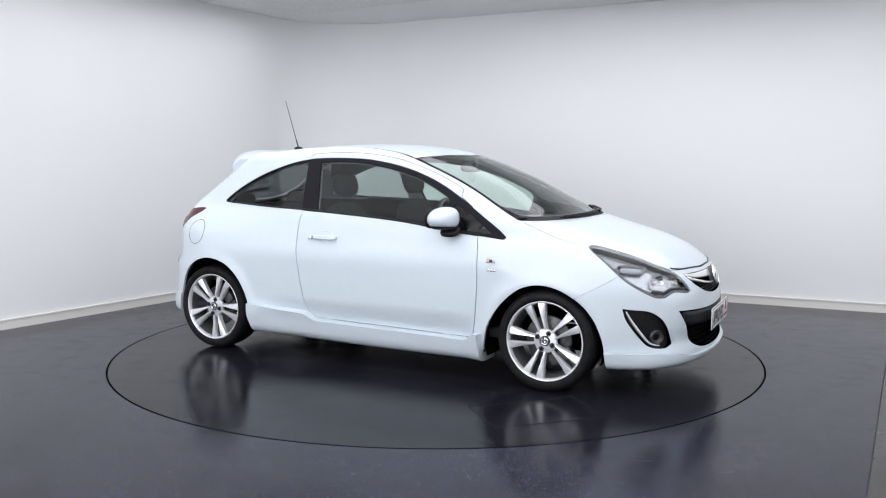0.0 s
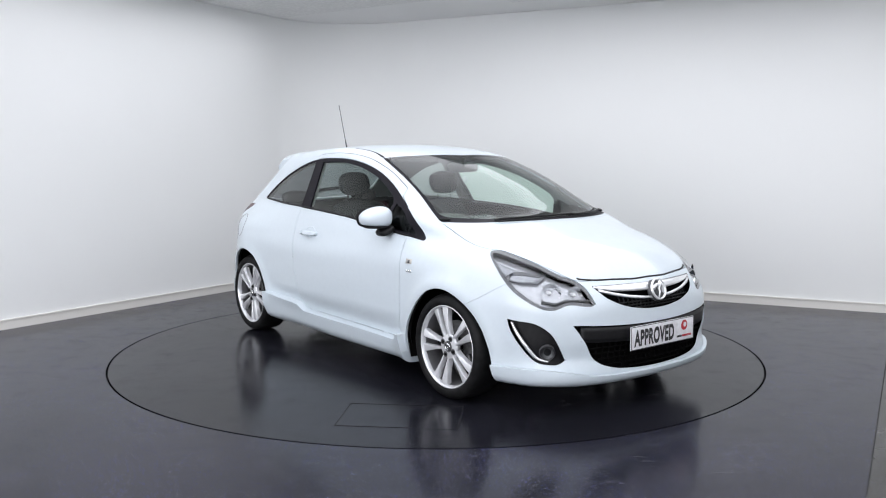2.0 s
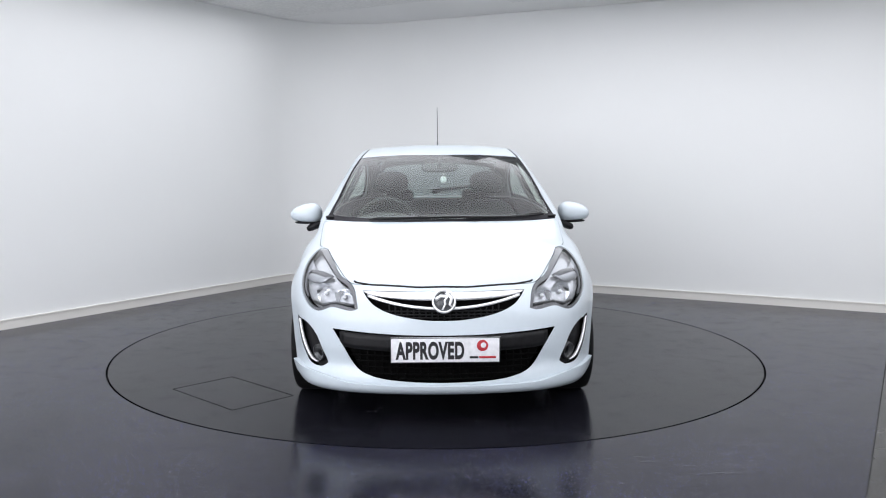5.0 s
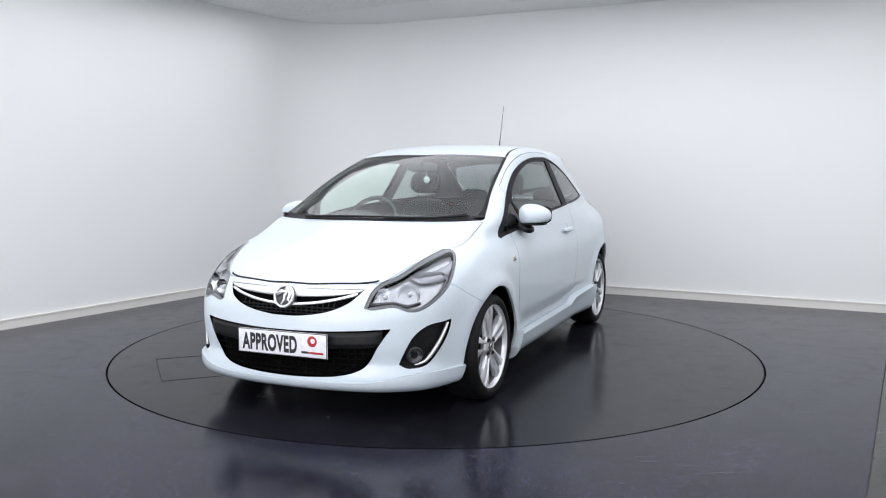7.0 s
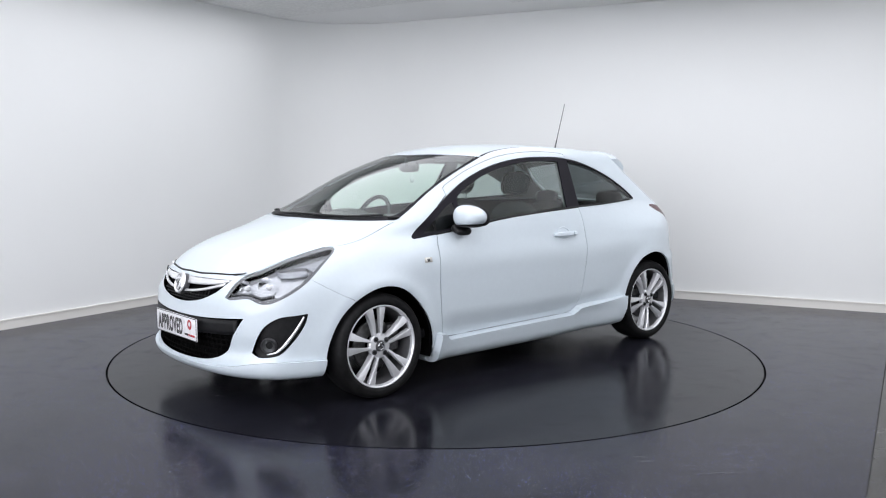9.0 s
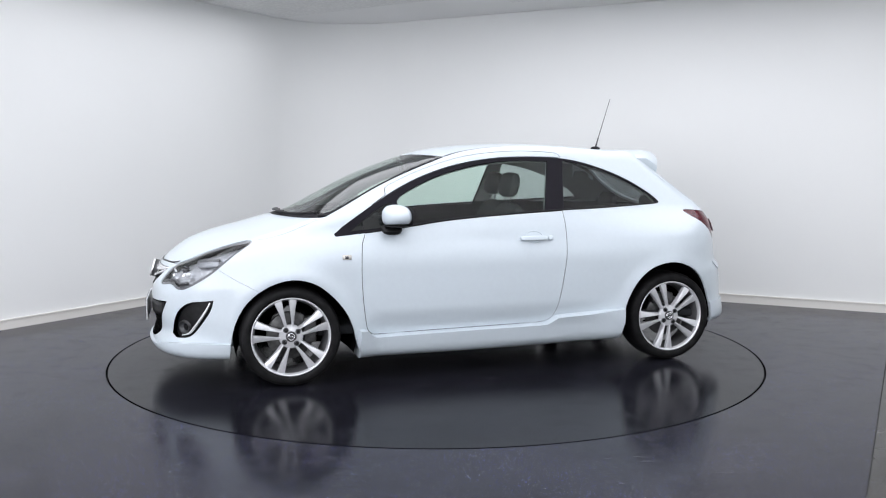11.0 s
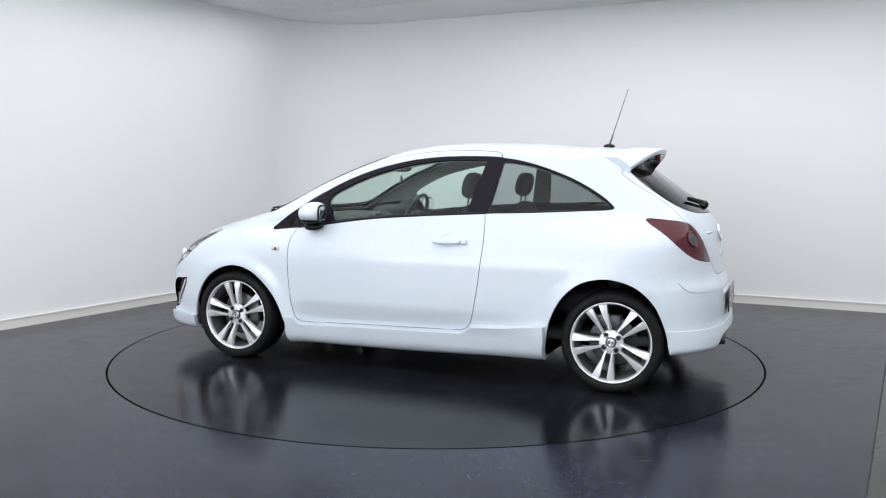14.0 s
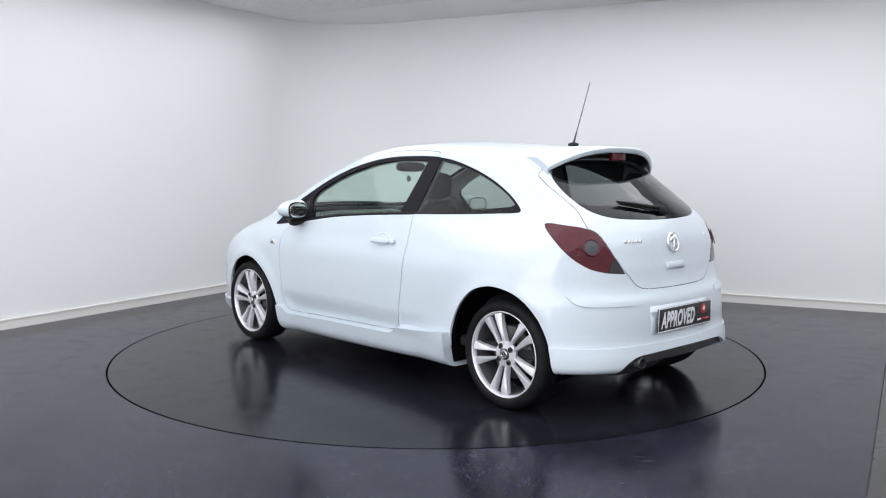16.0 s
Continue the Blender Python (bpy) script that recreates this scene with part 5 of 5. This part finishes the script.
    patch(bm, [[tail_point(y, z) for z in (0.742, 0.760, 0.782)] for y in np.linspace(-0.085, 0.085, 7)], 0.007, 0.012)
    part("gate_handle", bm, PAINT, gate, "white tailgate handle")
    for k in range(5):
        bm = bmesh.new()
        y0 = 0.400 - k * 0.027
        patch(bm, [[tail_point(y, z) for z in (0.896, 0.911)] for y in (y0, y0 - 0.017)], 0.003, 0.004)
        part("script_bar", bm, ALLOY, gate)
    bm = bmesh.new()
    patch(bm, [[tail_point(y, z) for z in (0.90, 0.915)] for y in (-0.40, -0.425)], 0.003, 0.004)
    part("script_bar", bm, CHROME_SATIN, gate)
    # shallow recess round the rear plate
    bm = bmesh.new()
    patch(bm, [[tail_point(y, z) for z in (0.415, 0.49, 0.565)] for y in np.linspace(-0.29, 0.29, 13)], 0.0008, 0.004)
    part("plate_panel", bm, PAINT, car)
    # exhaust
    bm = bmesh.new()
    lathe(bm, [(0.026, 0.0), (0.030, -0.002), (0.032, 0.003), (0.032, 0.16)], 28)
    lathe(bm, [(0.0265, 0.0), (0.025, 0.12), (0.001, 0.12)], 28)
    bmesh.ops.transform(bm, matrix=Matrix.Translation((-1.850, 0.380, 0.283)) @ Matrix.Rotation(math.radians(-90), 4, "Z"), verts=bm.verts)
    part("exhaust_pipe", bm, IRON, car, "dull metal exhaust tip")
    bm = bmesh.new()
    blob(bm, -1.60, 0.20, 0.25, 0.13, 0.30, 0.075, 3.0)
    part("silencer", bm, IRON, car)
    # front wipers
    for pts in (((1.262, 0.16), (1.190, 0.42), (1.075, 0.615)), ((1.215, -0.40), (1.268, -0.12), (1.245, 0.20))):
        bm = bmesh.new()
        line = smooth_line([tuple(top_point(x, y) + Vector((0.004, 0, 0.016))) for x, y in pts], False, 6)
        tube(bm, line, 0.008, 0.005, 8)
        part("wiper_arm", bm, PLASTIC, car)
        bm = bmesh.new()
        line = smooth_line([tuple(top_point(x - 0.018, y - 0.02) + Vector((0.003, 0, 0.008))) for x, y in pts], False, 6)
        tube(bm, line, 0.0055, n=6)
        part("wiper_blade", bm, PLASTIC, car)
    for s in (1, -1):
        bm = bmesh.new()
        p = top_point(1.045, s * 0.668)
        blob(bm, p.x, p.y, p.z + 0.003, 0.036, 0.016, 0.009, 2.4, Matrix.Rotation(math.radians(-42 * s), 4, "Z"))
        part("cowl_end", bm, PLASTIC, car)


roof_things()


# ---- cabin ----


def seat(y, back):
    tilt = Matrix.Rotation(math.radians(-14), 4, "Y")
    bm = bmesh.new()
    blob(bm, 0.02 - back, y, 0.47, 0.27, 0.25, 0.10, 3.2)
    st = part("seat", bm, CLOTH, car, "charcoal cloth front seat")
    bm = bmesh.new()
    blob(bm, -0.215 - back, y, 0.76, 0.085, 0.235, 0.29, 3.0, tilt)
    part("backrest", bm, CLOTH, st)
    bm = bmesh.new()
    blob(bm, -0.265 - back, y, 1.165, 0.048, 0.125, 0.085, 2.8, tilt)
    part("headrest", bm, CLOTH, st)
    bm = bmesh.new()
    for d in (-0.06, 0.06):
        tube(bm, [(-0.25 - back, y + d, 1.02), (-0.262 - back, y + d, 1.12)], 0.006, n=8)
    part("headrest_post", bm, SATIN, st)


def cabin():
    for y, back in ((0.36, 0.0), (-0.36, 0.14)):
        seat(y, back)
    bm = bmesh.new()
    blob(bm, -1.02, 0, 0.48, 0.27, 0.60, 0.10, 4.0)
    bench = part("rear_bench", bm, CLOTH, car, "charcoal cloth rear bench")
    bm = bmesh.new()
    blob(bm, -1.27, 0, 0.76, 0.075, 0.56, 0.25, 4.0, Matrix.Rotation(math.radians(-16), 4, "Y"))
    part("bench_back", bm, CLOTH, bench)
    for y in (0.33, -0.33):
        bm = bmesh.new()
        blob(bm, -1.345, y, 1.035, 0.04, 0.12, 0.055, 2.8)
        part("bench_headrest", bm, CLOTH, bench)
    bm = bmesh.new()
    blob(bm, 0.86, 0, 0.80, 0.33, 0.66, 0.155, 3.4)
    dash = part("dashboard", bm, DASH, car, "dark grey soft plastic dashboard")
    bm = bmesh.new()
    blob(bm, 0.66, -0.36, 0.945, 0.12, 0.17, 0.055, 2.4)
    part("binnacle", bm, DASH, dash)
    bm = bmesh.new()
    blob(bm, 0.58, 0.0, 0.80, 0.06, 0.15, 0.17, 4.0)
    part("centre_console", bm, SATIN, dash)
    bm = bmesh.new()
    n = 40
    m = Matrix.Translation((0.46, -0.36, 0.905)) @ Matrix.Rotation(math.radians(-24), 4, "Y")
    tube(bm, [m @ Vector((0, 0.185 * math.cos(2 * math.pi * k / n), 0.185 * math.sin(2 * math.pi * k / n))) for k in range(n)], 0.0155, n=10, close=True)
    sw = part("steering_wheel", bm, SATIN, car, "black leather steering wheel")
    bm = bmesh.new()
    blob(bm, 0.0, 0, 0, 0.03, 0.075, 0.06, 2.6)
    for a in (0, 180, 270):
        c, s = math.cos(math.radians(a)), math.sin(math.radians(a))
        tube(bm, [(0.01, 0, 0), (0.0, 0.18 * c, 0.18 * s)], 0.018, 0.012, 8)
    bmesh.ops.transform(bm, matrix=m, verts=bm.verts)
    part("wheel_hub", bm, SATIN, sw)
    bm = bmesh.new()
    blob(bm, 0.40, 0.0, 1.285, 0.018, 0.125, 0.035, 3.0, Matrix.Rotation(math.radians(-8), 4, "Z"))
    tube(bm, [(0.42, 0, 1.29), (0.43, 0, 1.345)], 0.010, n=8)
    mir = part("interior_mirror", bm, SATIN, car, "dark interior mirror")
    bm = bmesh.new()
    tube(bm, [(0.395, 0.025, 1.27), (0.395, 0.025, 1.225)], 0.0015, n=6)
    part("cord", bm, PLATE_WHITE, mir)
    bm = bmesh.new()
    lathe(bm, [(0.001, -0.004), (0.018, -0.004), (0.023, 0.0), (0.018, 0.004), (0.001, 0.004)], 24)
    bmesh.ops.transform(bm, matrix=Matrix.Translation((0.395, 0.025, 1.202)) @ Matrix.Rotation(math.radians(90), 4, "Z"), verts=bm.verts)
    part("air_freshener", bm, PLATE_WHITE, mir, "round white air freshener on a cord")
    bm = bmesh.new()
    box(bm, -0.2, 0, 0.30, 2.6, 1.46, 0.06, 0.02)
    part("cabin_floor", bm, CLOTH, car)
    bm = bmesh.new()
    box(bm, -1.47, 0, 0.90, 0.30, 0.86, 0.025, 0.008)
    part("parcel_shelf", bm, CLOTH, car)
    for y in (0.26, -0.26):
        bm = bmesh.new()
        box(bm, 0.20, y, 1.335, 0.11, 0.34, 0.014, 0.005, Matrix.Rotation(math.radians(10), 4, "Y"))
        part("sun_visor", bm, LINING, car)


cabin()


def motions():
    """The turntable carries the car round once in about half a minute."""
    c, s = CAR_AT
    rows_table, rows_car = [], []
    for t, a in TURN:
        r = math.radians(a)
        rows_table.append((t, pose(0, 0, 0, 0, 0, a)))
        rows_car.append((t, pose(c * math.cos(r) - s * math.sin(r), c * math.sin(r) + s * math.cos(r), 0, LEAN, 0, a)))
    walk(table, rows_table)
    walk(car, rows_car)


motions()
